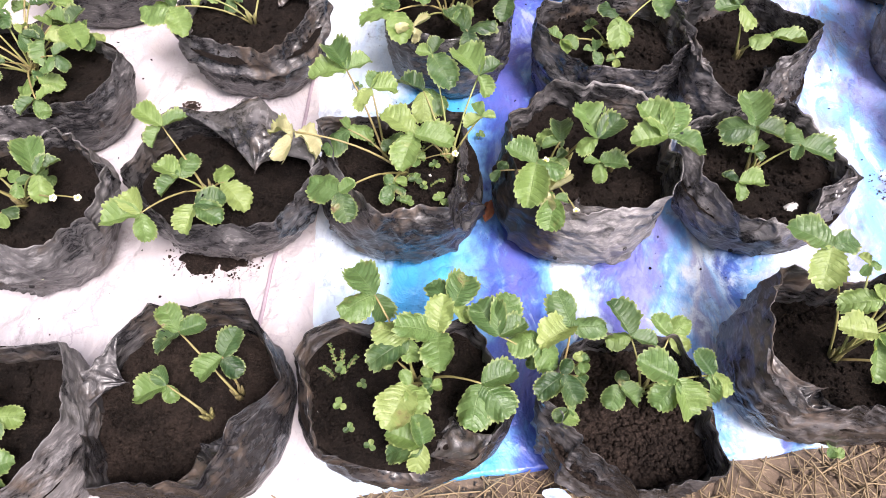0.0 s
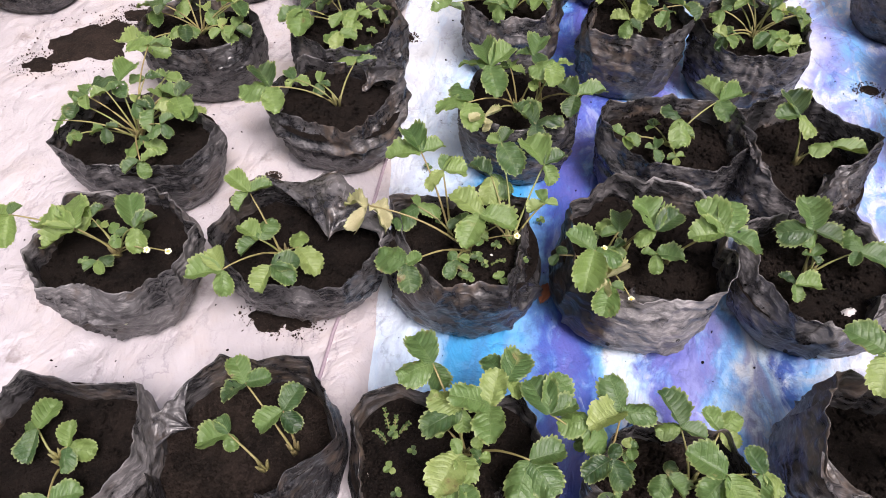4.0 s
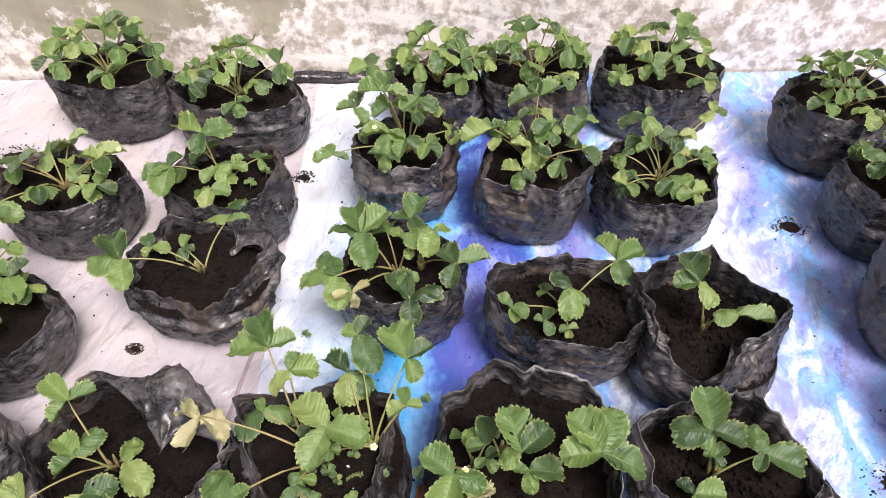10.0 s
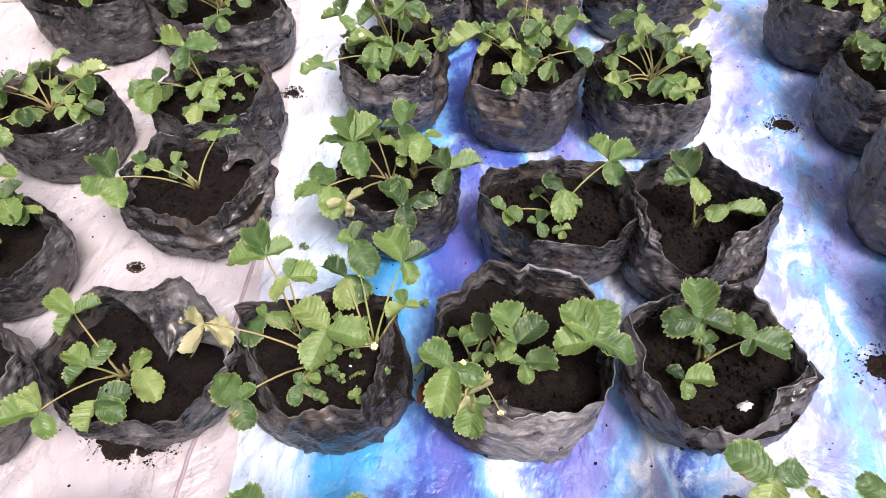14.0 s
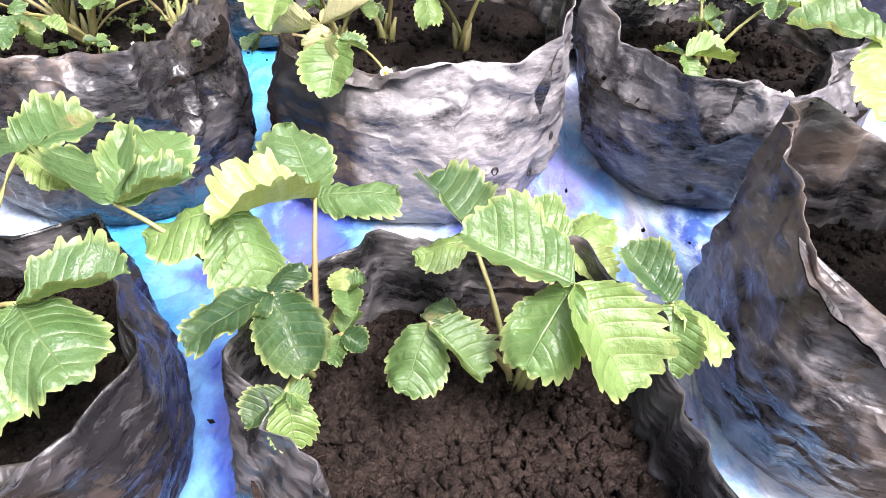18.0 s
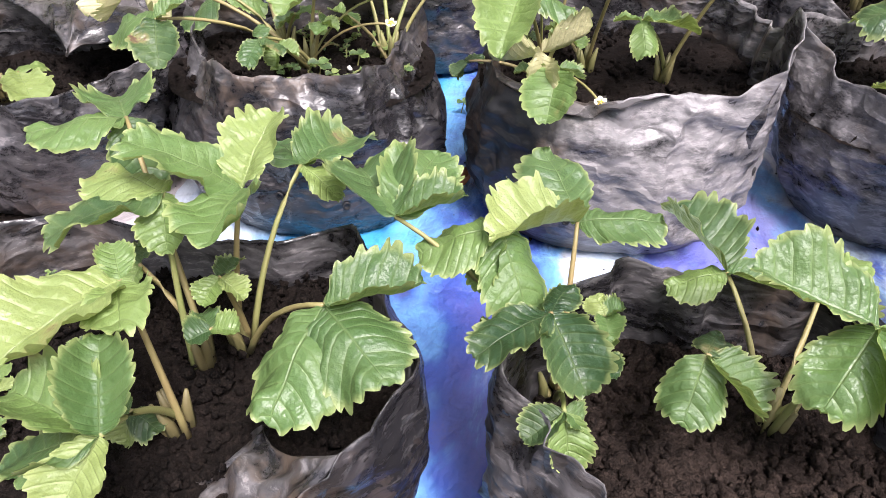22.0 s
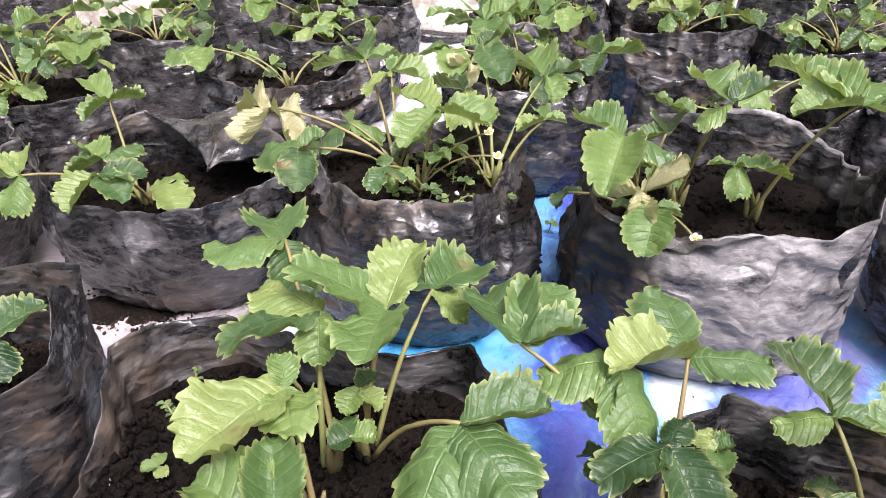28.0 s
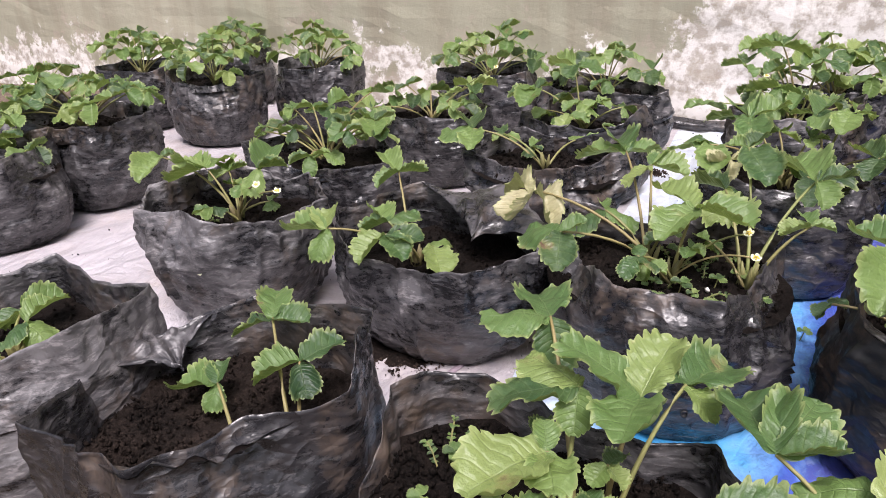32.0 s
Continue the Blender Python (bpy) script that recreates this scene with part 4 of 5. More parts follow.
sprout("b3", (0.361, 0.656, 0.258), (129, 0.060, 8), (69, 0.064, 14), (-12, 0.06, -9), (-167, 0.051, -5))
sprout("b3", (0.18, 0.614, 0.23), (149, 0.049, 6), (-99, 0.064, -22), (1, 0.045, -6))
sprout("b3", (0.217, 0.668, 0.215), (86, 0.042, 6), (-169, 0.026, -11), (148, 0.037, 0))
sprout("b3", (0.277, 0.646, 0.2), (10, 0.048, -6), (175, 0.022, 0), (-80, 0.03, -29))
sprout("b3", (0.214, 0.591, 0.18), (10, 0.023, -24), (-99, 0.048, -37), (149, 0.025, 0))
sprout("b1", (-0.377, 0.666, 0.2), (153, 0.048, 14), (-118, 0.036, -18), (36, 0.039, 0))
sprout("b1", (-0.349, 0.605, 0.157), (153, 0.044, 6), (74, 0.045, 15), (-138, 0.04, -14))
sprout("b1", (-0.309, 0.551, 0.168), (25, 0.045, 0), (-110, 0.046, -25), (-23, 0.046, -14))
sprout("b1", (-0.382, 0.53, 0.168), (130, 0.041, 13), (-164, 0.057, -5), (-76, 0.041, -28))
sprout("b1", (-0.291, 0.619, 0.13), (-44, 0.058, -9), (112, 0.04, 0))
sprout("b4", (0.529, 0.745, 0.188), (96, 0.062, 9), (-174, 0.054, 0), (-102, 0.029, -19), (-7, 0.047, -12))
sprout("b4", (0.602, 0.728, 0.17), (109, 0.042, 13), (-11, 0.055, -10), (-116, 0.028, -20))
sprout("b4", (0.509, 0.671, 0.14), (145, 0.028, 0), (6, 0.045, 0), (-82, 0.029, -24))
sprout("b4", (0.539, 0.725, 0.15), (173, 0.015, 0), (43, 0.024, 9), (-54, 0.018, -15))
sprout("a1", (-0.281, 0.354, 0.165), (130, 0.043, 15), (25, 0.036, 0), (-146, 0.041, -16))
sprout("a1", (-0.22, 0.327, 0.155), (69, 0.042, 13), (-140, 0.043, -15), (-40, 0.034, -16))
sprout("a1", (-0.294, 0.294, 0.125), (132, 0.028, 10), (-159, 0.046, -12), (-66, 0.025, -22))
sprout("a4", (0.57, 0.506, 0.23), (150, 0.06, 5), (20, 0.046, 0), (-106, 0.058, -20))
sprout("a4", (0.619, 0.488, 0.22), (12, 0.018, 0), (-130, 0.018, -33), (122, 0.018, 0))
sprout("a4", (0.698, 0.492, 0.23), (144, 0.04, 14), (27, 0.037, 0), (-103, 0.037, -23))
sprout("a4", (0.74, 0.472, 0.2), (36, 0.03, 0), (-108, 0.03, -19), (156, 0.023, 0))
sprout("a4", (0.611, 0.393, 0.21), (174, 0.051, 0), (-43, 0.039, -14), (-93, 0.061, -20))
sprout("a4", (0.627, 0.439, 0.215), (-177, 0.052, -11), (-24, 0.034, -16), (112, 0.021, 13))
sprout("a4", (0.697, 0.354, 0.18), (-147, 0.042, -13), (26, 0.029, 9), (-80, 0.057, -31))
sprout("a4", (0.67, 0.427, 0.21), (-36, 0.035, -16), (169, 0.02, 0), (103, 0.027, 21))
sprout("b0", (-0.619, 0.545, 0.205), (172, 0.072, -3), (123, 0.076, 5), (-145, 0.058, -18))
sprout("b0", (-0.739, 0.557, 0.2), (180, 0.051, 0), (-79, 0.054, -21), (74, 0.025, 0))
sprout("b0", (-0.52, 0.554, 0.215), (119, 0.061, 8), (49, 0.037, 7), (-72, 0.039, -29))
sprout("b0", (-0.616, 0.58, 0.19), (62, 0.027, 10), (-106, 0.03, -19), (148, 0.035, 0))
sprout("c3", (0.416, 1.069, 0.165), (128, 0.059, 10), (34, 0.060, 4), (-72, 0.047, -12))
sprout("c3", (0.328, 0.977, 0.185), (118, 0.04, 14), (-9, 0.036, -15), (-75, 0.05, -17))
sprout("c3", (0.239, 0.953, 0.15), (148, 0.033, 0), (-24, 0.031, -9), (-69, 0.027, -21))
sprout("c3", (0.296, 0.936, 0.145), (177, 0.019, 0), (-53, 0.026, -22), (77, 0.027, 10))
sprout("c4", (0.537, 1.0, 0.207), (108, 0.058, 9), (-171, 0.042, -7), (-37, 0.046, -15))
sprout("c4", (0.61, 0.979, 0.16), (-174, 0.038, -7), (-11, 0.060, -4), (53, 0.021, 13))
sprout("c1", (-0.435, 0.941, 0.187), (131, 0.065, 7), (-174, 0.065, 0), (-64, 0.058, -13))
sprout("c1", (-0.406, 0.991, 0.17), (14, 0.031, -9), (134, 0.033, 9), (-126, 0.023, -24))
sprout("c1", (-0.309, 1.095, 0.147), (84, 0.063, 9), (157, 0.058, 0), (-4, 0.044, -10))
sprout("c1", (-0.367, 1.018, 0.145), (90, 0.027, 10), (-83, 0.026, -13), (-9, 0.023, 0))
sprout("c2", (-0.025, 1.015, 0.232), (165, 0.06, 0), (113, 0.067, 8), (54, 0.062, 4), (-69, 0.067, -13))
sprout("c2", (-0.053, 0.932, 0.21), (113, 0.062, 8), (-175, 0.061, -4), (-69, 0.056, -20))
sprout("c2", (0.054, 1.056, 0.235), (82, 0.053, 10), (170, 0.035, 0), (-53, 0.036, -15))
sprout("c2", (0.097, 1.018, 0.25), (-165, 0.051, -5), (30, 0.031, 0), (-97, 0.047, -18))
sprout("c2", (0.072, 0.922, 0.185), (132, 0.06, 5), (45, 0.058, 5), (-77, 0.046, -24))
sprout("c2", (0.139, 0.994, 0.2), (133, 0.045, 6), (21, 0.060, -4), (-102, 0.043, -20))
sprout("d1", (-0.385, 1.222, 0.25), (156, 0.064, 3), (35, 0.063, 0), (-78, 0.048, -12))
sprout("d1", (-0.431, 1.157, 0.215), (-147, 0.055, -10), (66, 0.036, 8), (-86, 0.065, -21))
sprout("d1", (-0.359, 1.194, 0.19), (49, 0.036, 0), (-112, 0.04, -14), (-26, 0.049, -11))
sprout("d0", (-0.734, 1.146, 0.2), (168, 0.066, 0), (55, 0.037, 7), (-113, 0.027, -21))
sprout("d0", (-0.585, 1.172, 0.205), (38, 0.052, 5), (175, 0.043, 0), (-49, 0.048, -12))
sprout("d0", (-0.751, 1.053, 0.17), (174, 0.058, -4), (-15, 0.060, -12), (108, 0.035, 8))
sprout("d0", (-0.607, 1.124, 0.17), (-125, 0.03, -19), (-15, 0.038, -15), (88, 0.034, 0))
sprout("c0", (-0.689, 0.983, 0.22), (179, 0.052, 0), (-1, 0.047, 0), (134, 0.04, 14))
sprout("c0", (-0.705, 0.882, 0.215), (173, 0.059, 0), (81, 0.054, 5), (-60, 0.039, -14))
sprout("c0", (-0.617, 0.833, 0.2), (3, 0.039, -14), (166, 0.038, 0), (-84, 0.045, -19))
sprout("c0", (-0.589, 0.87, 0.2), (71, 0.038, 7), (158, 0.044, 0), (-54, 0.052, -16))
sprout("c0", (-0.625, 0.778, 0.165), (-174, 0.045, -12), (3, 0.039, -14), (106, 0.028, 0))
sprout("d3", (0.255, 1.367, 0.29), (-156, 0.060, -8), (44, 0.058, 0), (113, 0.045, 12))
sprout("d3", (0.169, 1.32, 0.24), (-154, 0.061, -12), (34, 0.036, 0), (112, 0.039, 7))
sprout("d3", (0.346, 1.358, 0.25), (-121, 0.049, -11), (20, 0.034, 0), (98, 0.042, 13))
sprout("d3", (0.247, 1.308, 0.22), (124, 0.05, 0), (-73, 0.057, -31), (49, 0.058, 0))
sprout("d3", (0.281, 1.329, 0.26), (-22, 0.03, -19), (120, 0.036, 16), (-127, 0.041, -14))
sprout("d4", (0.477, 1.416, 0.23), (-163, 0.056, -5), (-57, 0.047, -12), (56, 0.02, 29))
sprout("d4", (0.459, 1.294, 0.17), (-160, 0.04, -28), (-3, 0.034, -16), (121, 0.037, 0))
sprout("d4", (0.586, 1.342, 0.19), (20, 0.034, 0), (149, 0.028, 0), (-50, 0.019, -30))
sprout("d4", (0.535, 1.356, 0.23), (-162, 0.037, 0), (-9, 0.035, 0), (-99, 0.036, -24))
sprout("d4", (0.621, 1.462, 0.22), (36, 0.036, 0), (-145, 0.036, 0), (102, 0.025, 22))
sprout("d4", (0.57, 1.296, 0.17), (-135, 0.038, -22), (-27, 0.036, -31), (117, 0.027, 0))
sprout("d2", (-0.034, 1.311, 0.22), (-170, 0.057, -10), (-15, 0.043, -13), (-94, 0.059, -29))
sprout("d2", (-0.049, 1.358, 0.28), (175, 0.056, 0), (0, 0.05, -11), (93, 0.054, 10))
sprout("d2", (0.016, 1.374, 0.26), (-13, 0.047, -12), (-128, 0.046, -12), (79, 0.036, 16))
sprout("d2", (-0.142, 1.258, 0.19), (-158, 0.039, -7), (-5, 0.035, -16), (118, 0.04, 7))
sprout("d2", (-0.106, 1.339, 0.25), (-171, 0.039, -7), (-42, 0.037, -23), (93, 0.044, 13))
sprout("d2", (-0.109, 1.479, 0.26), (-131, 0.044, 0), (-31, 0.054, 0), (93, 0.05, 11))
sprout("a2", (0.05, 0.224, 0.183), (165, 0.046, 15), (192, 0.047, -8), (108, 0.04, 40), (255, 0.034, -25))
FEET = {"a1": ((-0.204, 0.295), (-0.239, 0.265)), "a2": ((0.03, 0.32), (0.05, 0.335), (0.04, 0.275)), "a3": ((0.225, 0.345), (0.345, 0.34)), "b2": ((-0.013, 0.653), (-0.043, 0.683), (0.057, 0.683)), "b3": ((0.2, 0.67), (0.24, 0.7), (0.31, 0.69)), "c2": ((0.034, 1.01), (0.074, 1.03)), "b1": ((-0.32, 0.62),), "b4": ((0.545, 0.72),)}
FLOWERS = {"b0": ((-0.456, 0.527, 0.203), (-0.486, 0.522, 0.208)), "b2": ((0.053, 0.678, 0.197), (0.065, 0.663, 0.179)), "b3": ((0.25, 0.59, 0.153), (0.195, 0.625, 0.223)), "d0": ((-0.517, 1.155, 0.248),), "d2": ((-0.058, 1.295, 0.238),)}
# dense plants: number of leaves, spread, height, leaflet length
DENSE = {}
BAG_LABEL = {"b3": "black grow bag scuffed to pale grey, rim pulled to a point", "a3": "black grow bag nearly full of loose brown crumbly soil", "a1": "black grow bag with wide folded rim and brown soil",
             "b1": "wide black grow bag with a large film flap folded inwards", "a0": "dusty mauve-grey grow bag on the banner's white end", "b0": "dusty black grow bag tapering to a narrow foot"}
BAG_LABEL.update({"d3": "upright brown-dusted grow bag holding a bushy strawberry plant", "d2": "brown-dusted grow bag with a rolled rim", "c1": "black grow bag with a rolled band below the rim", "a4": "brown-dusted grow bag with one side of the rim standing high"})
DENSE.update({"a0": (3, 0.07, 0.05, 0.045), "c0": (13, 0.13, 0.1, 0.036), "d0": (7, 0.12, 0.08, 0.045), "d1": (5, 0.09, 0.07, 0.04), "d2": (9, 0.1, 0.1, 0.042), "d3": (9, 0.1, 0.1, 0.045), "d4": (9, 0.11, 0.07, 0.04)})
DENSE.update({"e0": (15, 0.14, 0.13, 0.05), "e1": (11, 0.12, 0.11, 0.052), "e2": (11, 0.1, 0.13, 0.05), "e3": (13, 0.12, 0.13, 0.05), "e4": (13, 0.14, 0.12, 0.05), "e5": (14, 0.12, 0.12, 0.05)})
DENSE.update({"r1": (10, 0.1, 0.11, 0.05), "r2": (7, 0.11, 0.1, 0.052), "r3": (8, 0.1, 0.1, 0.05), "x1": (16, 0.15, 0.12, 0.05), "x2": (5, 0.09, 0.06, 0.045), "x3": (15, 0.13, 0.13, 0.05)})
DENSE.update({"x4": (14, 0.13, 0.12, 0.05), "x5": (15, 0.13, 0.13, 0.05), "x6": (14, 0.12, 0.13, 0.05), "x7": (14, 0.12, 0.13, 0.05), "c2": (4, 0.07, 0.08, 0.034), "b2": (4, 0.06, 0.06, 0.024), "b3": (5, 0.07, 0.05, 0.022)})
DENSE.update({"c3": (3, 0.06, 0.04, 0.02), "b0": (4, 0.05, 0.06, 0.024), "a3": (2, 0.05, 0.05, 0.018), "a2": (3, 0.06, 0.06, 0.024)})
for k, (name, (x, y, rx, ry, h, soil)) in enumerate(BAGS.items()):
    b = dict(seed=1.0 + 3.7 * k, rx=rx, ry=ry, h=h, soil=soil)
    b.update(SHAPE.get(name, {}))
    grow_bag(x, y, b, BAG_LABEL.get(name, "black plastic grow bag with a crumpled rim, filled with dark soil"))
    rnd = random.Random(900 + k)
    rows = list(LEAVES.get(name, ()))
    feet = [(fx, fy, soil + 0.004) for fx, fy in FEET.get(name, ((x, y),))]
    if name in DENSE:
        count, spread, height, size = DENSE[name]
        rows += bush(feet[0][0], feet[0][1], soil, count, spread, height, 0.92 * size, k)
    many = "bushy strawberry plant with many toothed green leaves" if len(rows) > 9 else "young strawberry plant with a few toothed light-green leaves"
    strawberry(feet, rows, many, k, FLOWERS.get(name, ()), LEAFLETS[:5] + SPOTTED[:3] if name == "a2" else LEAFLETS)


# ---- small things ----
def spill(x, y, reach, seed, label):
    """Soil that fell on the banner: a thin ragged patch with crumbs."""
    rnd = random.Random(seed)
    seg, rings = 90, 9
    v = [(0, 0, 0.008)]
    for j in range(1, rings + 1):
        for i in range(seg):
            t = 2 * math.pi * i / seg
            r = reach * (j / rings) * (0.85 + 0.35 * nz(1.2 * math.cos(t) + seed, 1.2 * math.sin(t), 0) + 0.16 * nz(3.5 * math.cos(t), 3.5 * math.sin(t), seed) + 0.07 * nz(9 * math.cos(t), 9 * math.sin(t), seed))
            px, py = r * math.cos(t), 0.7 * r * math.sin(t)
            v.append((px, py, tarp_height(x + px, y + py) + 0.006 * (1 - (j / rings) ** 2) + (0.0015 * nz(90 * px, 90 * py, seed) if j < rings else -0.003)))
    f = [(0, 1 + i, 1 + (i + 1) % seg) for i in range(seg)] + [(a + 1, d + 1, c + 1, e + 1) for a, e, c, d in grid_faces(rings, seg, True)]
    ob = new("spilled_soil", mesh_of("spilled_soil", v, f, PALER if reach > 0.1 else BROWN))
    ob.matrix_basis = pose(x, y, 0)
    tagged(ob, label, "soil")
    lumps = []
    for _ in range(220):
        a, q = rnd.uniform(0, 6.28), rnd.random() ** 0.6 * 1.5 * reach
        px, py = q * math.cos(a), 0.7 * q * math.sin(a)
        lumps.append((px, py, tarp_height(x + px, y + py) + 0.002, rnd.choice((0.0008, 0.0012, 0.0018, 0.0028))))
    part("soil_grit", scatter_mesh("soil_grit", lumps, DUSTY, rnd), ob, kind="stuff")


for k, (x, y, reach) in enumerate(((-0.345, 0.55, 0.045), (-0.295, 0.555, 0.04), (0.885, 0.79, 0.045), (-1.04, 1.23, 0.13), (-1.12, 1.14, 0.05), (-0.97, 1.37, 0.05), (-1.0, 1.31, 0.05), (0.83, 1.37, 0.028),
                                  (0.74, 0.345, 0.06), (-0.447, 0.881, 0.012), (-0.265, 1.388, 0.02))):
    spill(x, y, reach, 40 + k, "dark crumbly soil spilled on the banner")

rnd = random.Random(5)
lumps = []
for _ in range(900):
    x, y = rnd.uniform(-1.2, 1.1), rnd.uniform(0.28, 1.8)
    if y > tarp_edge(x) + 0.02:
        lumps.append((x, y, tarp_height(x, y) + 0.001, rnd.choice((0.0008, 0.001, 0.0014, 0.002, 0.003))))
tagged(new("scattered_crumb", scatter_mesh("scattered_crumb", lumps, SOIL, rnd)), "dark soil crumbs scattered over the banner", "soil", kind="stuff")


def straw_mesh(count, rnd):
    v, f = [], []
    for _ in range(count):
        x = rnd.uniform(-0.7, 1.6)
        y = tarp_edge(x) - 0.004 - abs(rnd.gauss(0, 0.12))
        a, n = rnd.uniform(0, math.pi), rnd.uniform(0.015, 0.05)
        w, z = rnd.uniform(0.0005, 0.0016), -0.018 + rnd.random() ** 2 * 0.016
        dx, dy, lift = math.cos(a), math.sin(a), rnd.uniform(-0.15, 0.2)
        k = len(v)
        for t, bow in ((-1, 0), (0, rnd.uniform(0, 0.006)), (1, 0)):
            cx, cy, cz = x + dx * n * t, y + dy * n * t, z + bow + n * lift * t
            v += [(cx - dy * w, cy + dx * w, cz), (cx + dy * w, cy - dx * w, cz), (cx, cy, cz + w)]
        for q in (0, 3):
            for i in range(3):
                f.append((k + q + i, k + q + (i + 1) % 3, k + q + 3 + (i + 1) % 3, k + q + 3 + i))
    return mesh_of("straw", v, f, STRAW)


tagged(new("straw", straw_mesh(1500, random.Random(8))), "dry yellow straw and dead grass on the earth", "straw", kind="stuff")
lumps = [(rnd.uniform(-0.7, 1.6), 0.0, -0.016, rnd.choice((0.003, 0.005, 0.008))) for _ in range(500)]
lumps = [(x, tarp_edge(x) - 0.01 - abs(rnd.gauss(0, 0.12)), z, q) for x, y, z, q in lumps]
tagged(new("earth_clod", scatter_mesh("earth_clod", lumps, GROUND, rnd)), "dry clods of brown earth beside the banner", "earth", kind="stuff")


def seedling(x, y, z, size, seed):
    rnd = random.Random(seed)
    v, f = tube(bend(Vector((0, 0, -0.002)), Vector((0.002, 0, size * 0.5)), Vector((0.003, 0.001, size))), [0.0007] * 9, 6)
    ob = new("weed_seedling", mesh_of("weed_seedling", v, f, STALK))
    ob.matrix_basis = pose(x, y, z)
    tagged(ob, "tiny green weed seedling with round leaves", "weed")
    for k in range(3):
        m = Matrix.Translation((0.003, 0.001, size)) @ pose(0, 0, 0, 10, 0, 120 * k + rnd.uniform(-30, 30)) @ Matrix.Diagonal((size * 0.9, size * 0.8, size * 0.8, 1))
        part("seed_leaf", LEAFLETS[k], ob, m)


for k, (x, y, z, size) in enumerate(((-0.067, 0.283, 0.112, 0.012), (-0.052, 0.253, 0.112, 0.01), (-0.072, 0.333, 0.112, 0.012), (-0.042, 0.313, 0.112, 0.009), (-0.022, 0.233, 0.112, 0.01), (-0.203, 0.614, 0.004, 0.014),
                                     (0.61, 0.287, 0.03, 0.02), (-0.013, 0.593, 0.137, 0.012), (0.017, 0.623, 0.137, 0.01), (-0.033, 0.623, 0.137, 0.01), (0.047, 0.683, 0.137, 0.012), (-0.626, 0.527, 0.127, 0.012), (-0.305, 1.205, 0.129, 0.016), (-0.285, 1.245, 0.129, 0.014),
                                     (0.104, 0.84, 0.004, 0.012), (-0.137, 0.945, 0.004, 0.012))):
    seedling(x, y, z, size, k)

def sprig(x, y, z, az, length, seed):
    """A creeping weed: a thin stem with pairs of tiny leaves."""
    rnd = random.Random(seed)
    end = Vector((length * math.cos(radians(az)), length * math.sin(radians(az)), 0.35 * length))
    pts = bend(Vector((0, 0, -0.002)), 0.5 * end + Vector((0, 0, 0.012)), end)
    v, f = tube(pts, [0.0008] * 9, 6)
    ob = new("creeping_weed", mesh_of("creeping_weed", v, f, STALK))
    ob.matrix_basis = pose(x, y, z)
    tagged(ob, "creeping green weed sprig with tiny paired leaves", "weed")
    for k in range(9):
        for side in (-1, 1):
            q = rnd.uniform(0.0032, 0.0052)
            part("small_leaf", LEAFLETS[k % 8], ob, Matrix.Translation(pts[k]) @ pose(0, 0, 0, rnd.uniform(-10, 40), 0, az - 90 + side * rnd.uniform(40, 85)) @ Matrix.Diagonal((0.8 * q, q, q, 1)))


for k, (x, y, z, az, length) in enumerate(((-0.074, 0.333, 0.112, 115, 0.035), (-0.068, 0.328, 0.112, 95, 0.03), (-0.062, 0.333, 0.112, 60, 0.022), (-0.077, 0.323, 0.112, 150, 0.022), (0.027, 0.628, 0.137, 20, 0.025), (0.017, 0.673, 0.137, 100, 0.025), (-0.611, 0.522, 0.127, 30, 0.02))):
    sprig(x, y, z, az, length, 60 + k)

rnd = random.Random(31)
for k in range(16):
    a, q = rnd.uniform(0, 6.28), 0.085 * math.sqrt(rnd.random())
    x, y = BAGS["b2"][0] + 0.02 + q * math.cos(a), BAGS["b2"][1] + 0.9 * q * math.sin(a)
    if k % 2:
        sprig(x, y, BAGS["b2"][5] + 0.002, rnd.uniform(0, 360), rnd.uniform(0.015, 0.028), 80 + k)
    else:
        seedling(x, y, BAGS["b2"][5] + 0.002, rnd.uniform(0.009, 0.016), 80 + k)

# pale grit on the soil
for k, (x, y, z, size) in enumerate(((0.028, 0.647, 0.142, 0.004), (0.042, 0.618, 0.139, 0.002), (-0.043, 0.618, 0.139, 0.002), (-0.092, 0.273, 0.114, 0.003), (0.28, 0.67, 0.129, 0.002))):
    ob = new("pebble", scatter_mesh("pebble", [(0, 0, 0, size)], PEBBLE, random.Random(k)))
    ob.matrix_basis = pose(x, y, z)
    tagged(ob, "pale chip of grit lying on dark soil", "pebble")

# the banner's sewn hem, a dark ridge along the white end
v = []
ys = np.linspace(tarp_edge(-0.24) + 0.01, 1.02, 90)
for y in ys:
    x = -0.238 + 0.012 * math.sin(2.3 * y) + 0.004 * nz(0, 9 * y, 3)
    for dx, dz in ((-0.0035, 0.0), (-0.0025, 0.0035), (0.0025, 0.0035), (0.0035, 0.0)):
        v.append((x + dx, y, tarp_height(x, y) * min(1, 0.25 + (y - 0.2) * 7) + dz))
HEM = plain_material("mauve hem thread", (0.2, 0.15, 0.18), (0.34, 0.28, 0.32), 120)
part("hem", mesh_of("hem", v, grid_faces(len(ys), 4, False), HEM), bpy.data.objects["banner"], label="sewn mauve hem")

# strip of black plastic at the foot of the wall
v, n = [], 30
for i in range(n):
    x = -0.4 + 0.42 * i / (n - 1)
    y = wall_y(x) - 0.03 + 0.008 * nz(9 * x, 0, 1)
    for dy, dz in ((-0.014, 0.004), (-0.01, 0.02), (0.008, 0.026), (0.016, 0.01)):
        v.append((x, y + dy, dz + 0.006 * nz(12 * x, dy * 50, 2)))
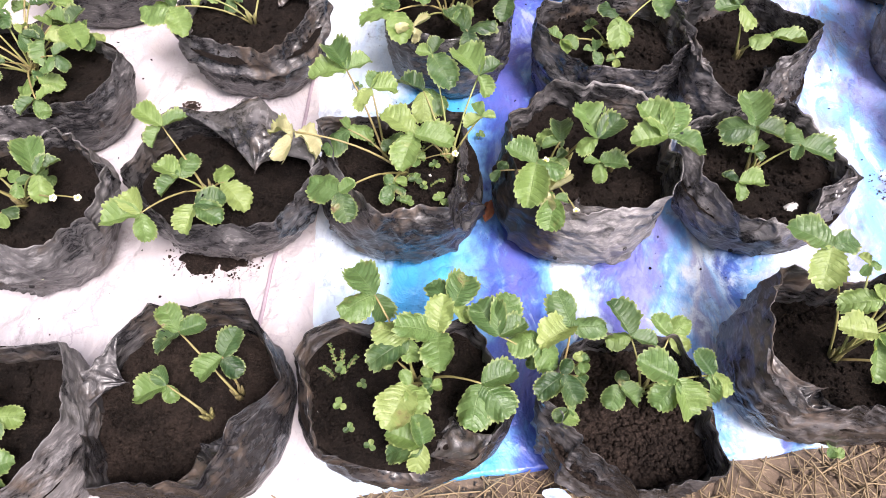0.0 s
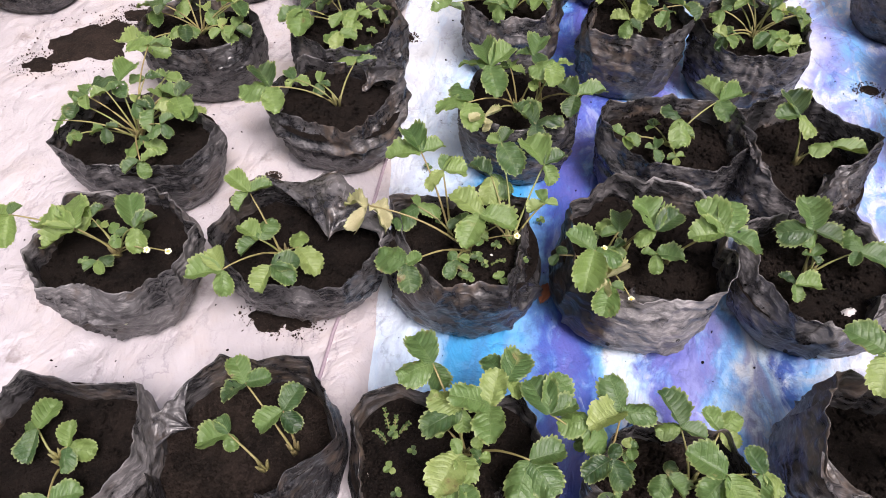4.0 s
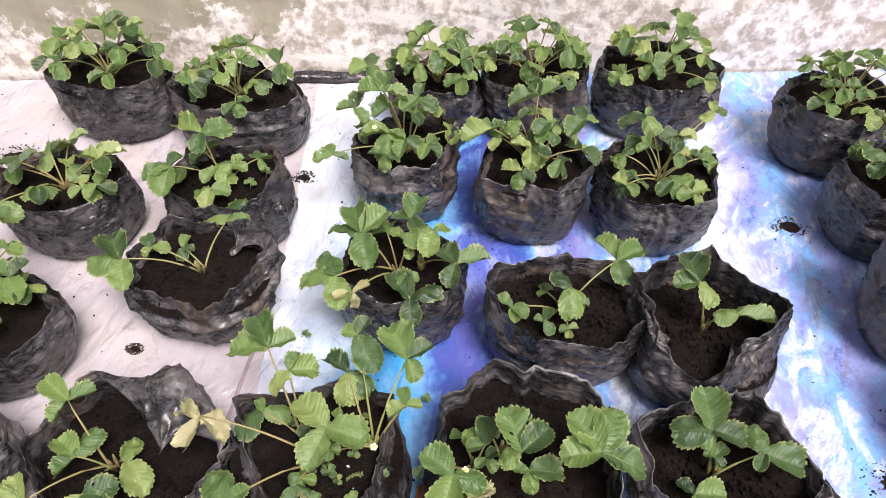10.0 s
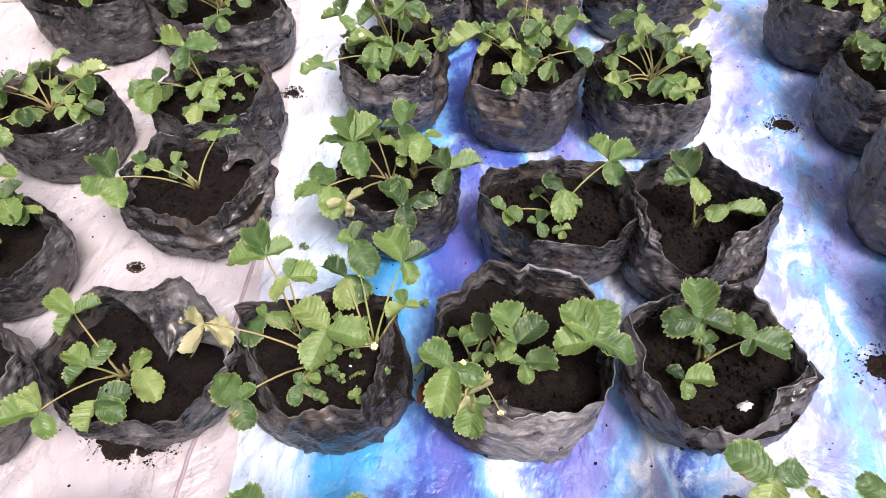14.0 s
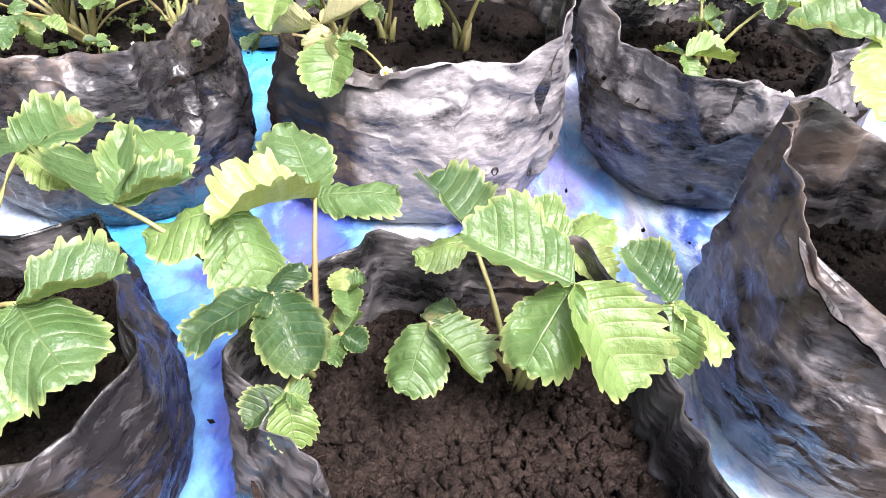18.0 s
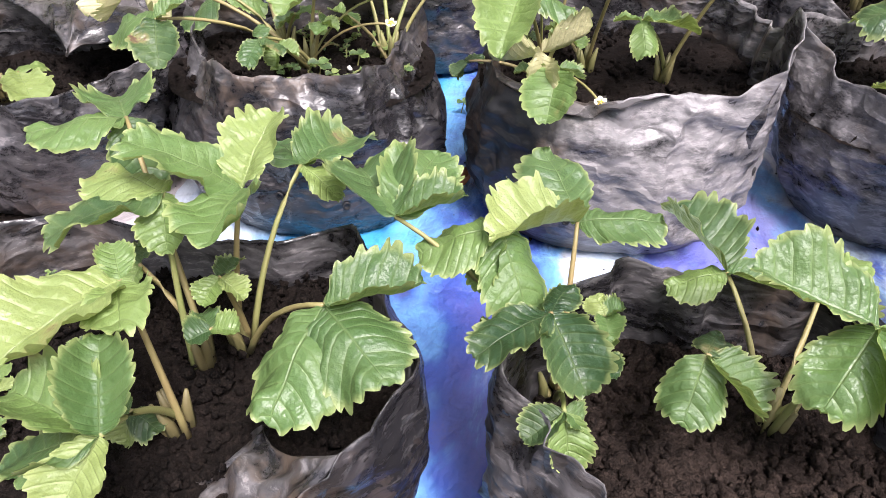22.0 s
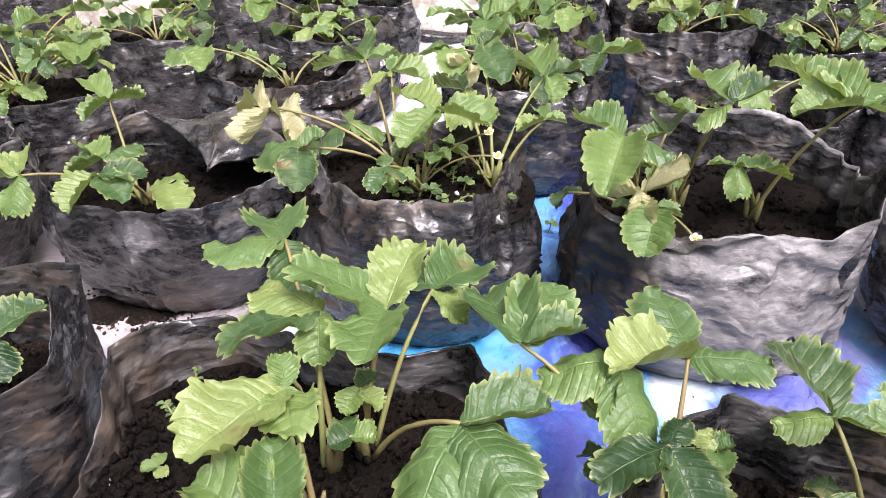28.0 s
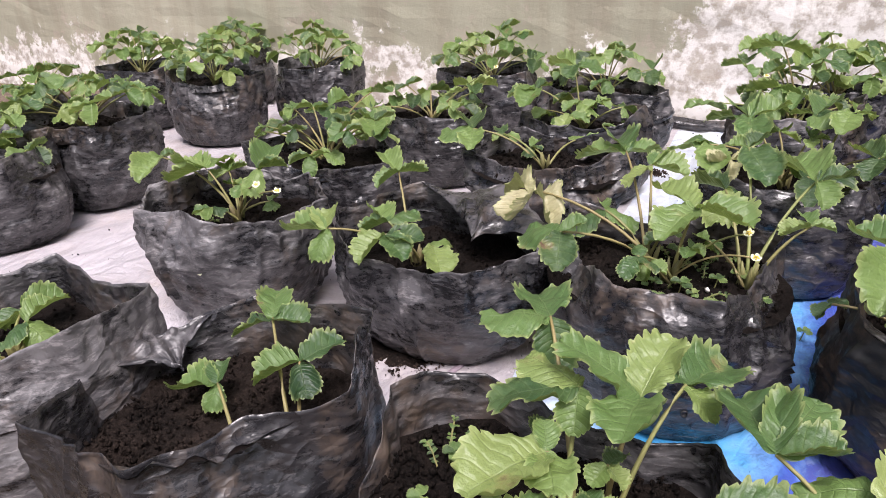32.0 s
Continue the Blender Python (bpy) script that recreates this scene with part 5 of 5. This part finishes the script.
tagged(new("plastic_strip", mesh_of("plastic_strip", v, grid_faces(n, 4, True), PLASTIC)), "crumpled strip of black plastic along the wall's foot", "plastic strip")

# withered pale leaves
LEAF_COLOURS = ((0.0, (0.34, 0.33, 0.17)), (1.0, (0.5, 0.46, 0.28)))
LEAF_PALE, LEAF_VEIN = (0.46, 0.43, 0.25), (0.36, 0.29, 0.14)
LEAF = leaf_material()
WITHERED = [leaflet_mesh(0.3, 0.6, 1.2, 0.4, 0.8, 21), leaflet_mesh(0.6, -0.4, 1.5, 0.3, 0.7, 22)]
for at, (x, y, z, az, size) in (("b2", (-0.176, 0.662, 0.21, -110, 0.045)), ("b3", (0.2, 0.595, 0.19, -70, 0.036)), ("c2", (-0.02, 0.91, 0.2, -60, 0.03))):
    plant = [o for o in bpy.data.objects if o.name.startswith("strawberry_plant")][list(BAGS).index(at)]
    root = plant.matrix_basis.translation
    leaf(plant, (0, 0, 0), Vector((x, y, z)) - root, trio(az, size, 40, random.Random(at)), random.Random(at), shapes=WITHERED)

# a pale paper chip stuck to one bag
v = [(-1, 0, -0.7), (0.2, -0.15, -1), (1, 0, -0.2), (0.5, -0.1, 0.8), (-0.7, -0.05, 0.6)]
chip = new("paper_chip", mesh_of("paper_chip", [(0.004 * x, 0.004 * y + d, 0.004 * z) for d in (0, 0.0008) for x, y, z in v], [(0, 1, 2, 3, 4), (9, 8, 7, 6, 5)] + [(i, 5 + i, 5 + (i + 1) % 5, (i + 1) % 5) for i in range(5)], PETAL, smooth=False))
chip.matrix_basis = pose(-0.523, 0.443, 0.112, 0, 0, 15)
tagged(chip, "tiny white paper chip stuck to a grow bag", "paper chip")

# a scrap of dead leaf stuck to one bag, and an added loose piece standing for another's pale rim film
v = [(-1.2, 0, -0.6), (-0.2, -0.1, -0.9), (0.9, 0, -0.5), (1.3, -0.1, 0.3), (0.3, 0, 0.8), (-0.9, -0.1, 0.5)]
DEAD = plain_material("dead leaf", (0.1, 0.055, 0.025), (0.26, 0.17, 0.085), 220)
scrap = new("dead_leaf_scrap", mesh_of("dead_leaf_scrap", [(0.0085 * x, 0.006 * y + d, 0.006 * z) for d in (0, 0.001) for x, y, z in v], [tuple(range(6)), tuple(range(11, 5, -1))] + [(i, 6 + i, 6 + (i + 1) % 6, (i + 1) % 6) for i in range(6)], DEAD, smooth=False))
scrap.matrix_basis = pose(-0.297, 0.527, 0.083, -14, 0, 0)
tagged(scrap, "scrap of brown dead leaf stuck to a grow bag", "leaf scrap")
v, n = [], 9
for d in (0.0, -0.0012):
    for j in range(n):
        for i in range(n):
            a, c = i / (n - 1) - 0.5, j / (n - 1) - 0.5
            v.append((0.03 * a * (1 + 0.4 * nz(5 * c, 1, 3)), 0.018 * c * (1 + 0.4 * nz(5 * a, 2, 5)), 0.009 + d + 0.012 * abs(nz(6 * a, 6 * c, 8)) - 0.012 * (4 * (a * a + c * c))))
f = grid_faces(n, n, False)
wrap = new("white_wrapper", mesh_of("white_wrapper", v, f + [tuple(n * n + i for i in q[::-1]) for q in f], plain_material("white film", (0.42, 0.4, 0.39), (0.6, 0.58, 0.57), 80, 0.35)))
wrap.matrix_basis = pose(0.6, 0.65, 0.108, 0, 0, 15)
tagged(wrap, "crumpled pale piece of a grow bag's rim film", "plastic scrap")

# a brown dead leaf lying against one bag's foot, and a torn printed scrap on the straw
n, v = 9, []
for d in (0.0, -0.001):
    for j in range(n):
        for i in range(n):
            a, c = i / (n - 1) - 0.5, j / (n - 1) - 0.5
            v.append((0.045 * a, 0.022 * c * (1 - 3 * a * a), 0.006 + d + 0.02 * abs(c) * (1 - abs(a)) + 0.008 * nz(5 * a, 5 * c, 2)))
f = grid_faces(n, n, False)
faces = f + [tuple(n * n + i for i in q[::-1]) for q in f]
dead = new("dead_leaf", mesh_of("dead_leaf", v, faces, plain_material("russet dead leaf", (0.16, 0.045, 0.025), (0.3, 0.12, 0.06), 90)))
dead.matrix_basis = pose(0.128, 0.672, 0.008, 0, 0, 75)
tagged(dead, "curled russet dead leaf beside a grow bag's foot", "dead leaf")
shred = new("vinyl_scrap", mesh_of("vinyl_scrap", [(0.9 * x, 0.9 * y, 0.8 * z) for x, y, z in v], faces, plain_material("blue and white vinyl", (0.1, 0.2, 0.5), (0.6, 0.64, 0.7), 110, 0.35)))
shred.matrix_basis = pose(0.237, 0.211, -0.008, 0, 0, -8)
tagged(shred, "small torn blue and white vinyl scrap on straw", "vinyl scrap")
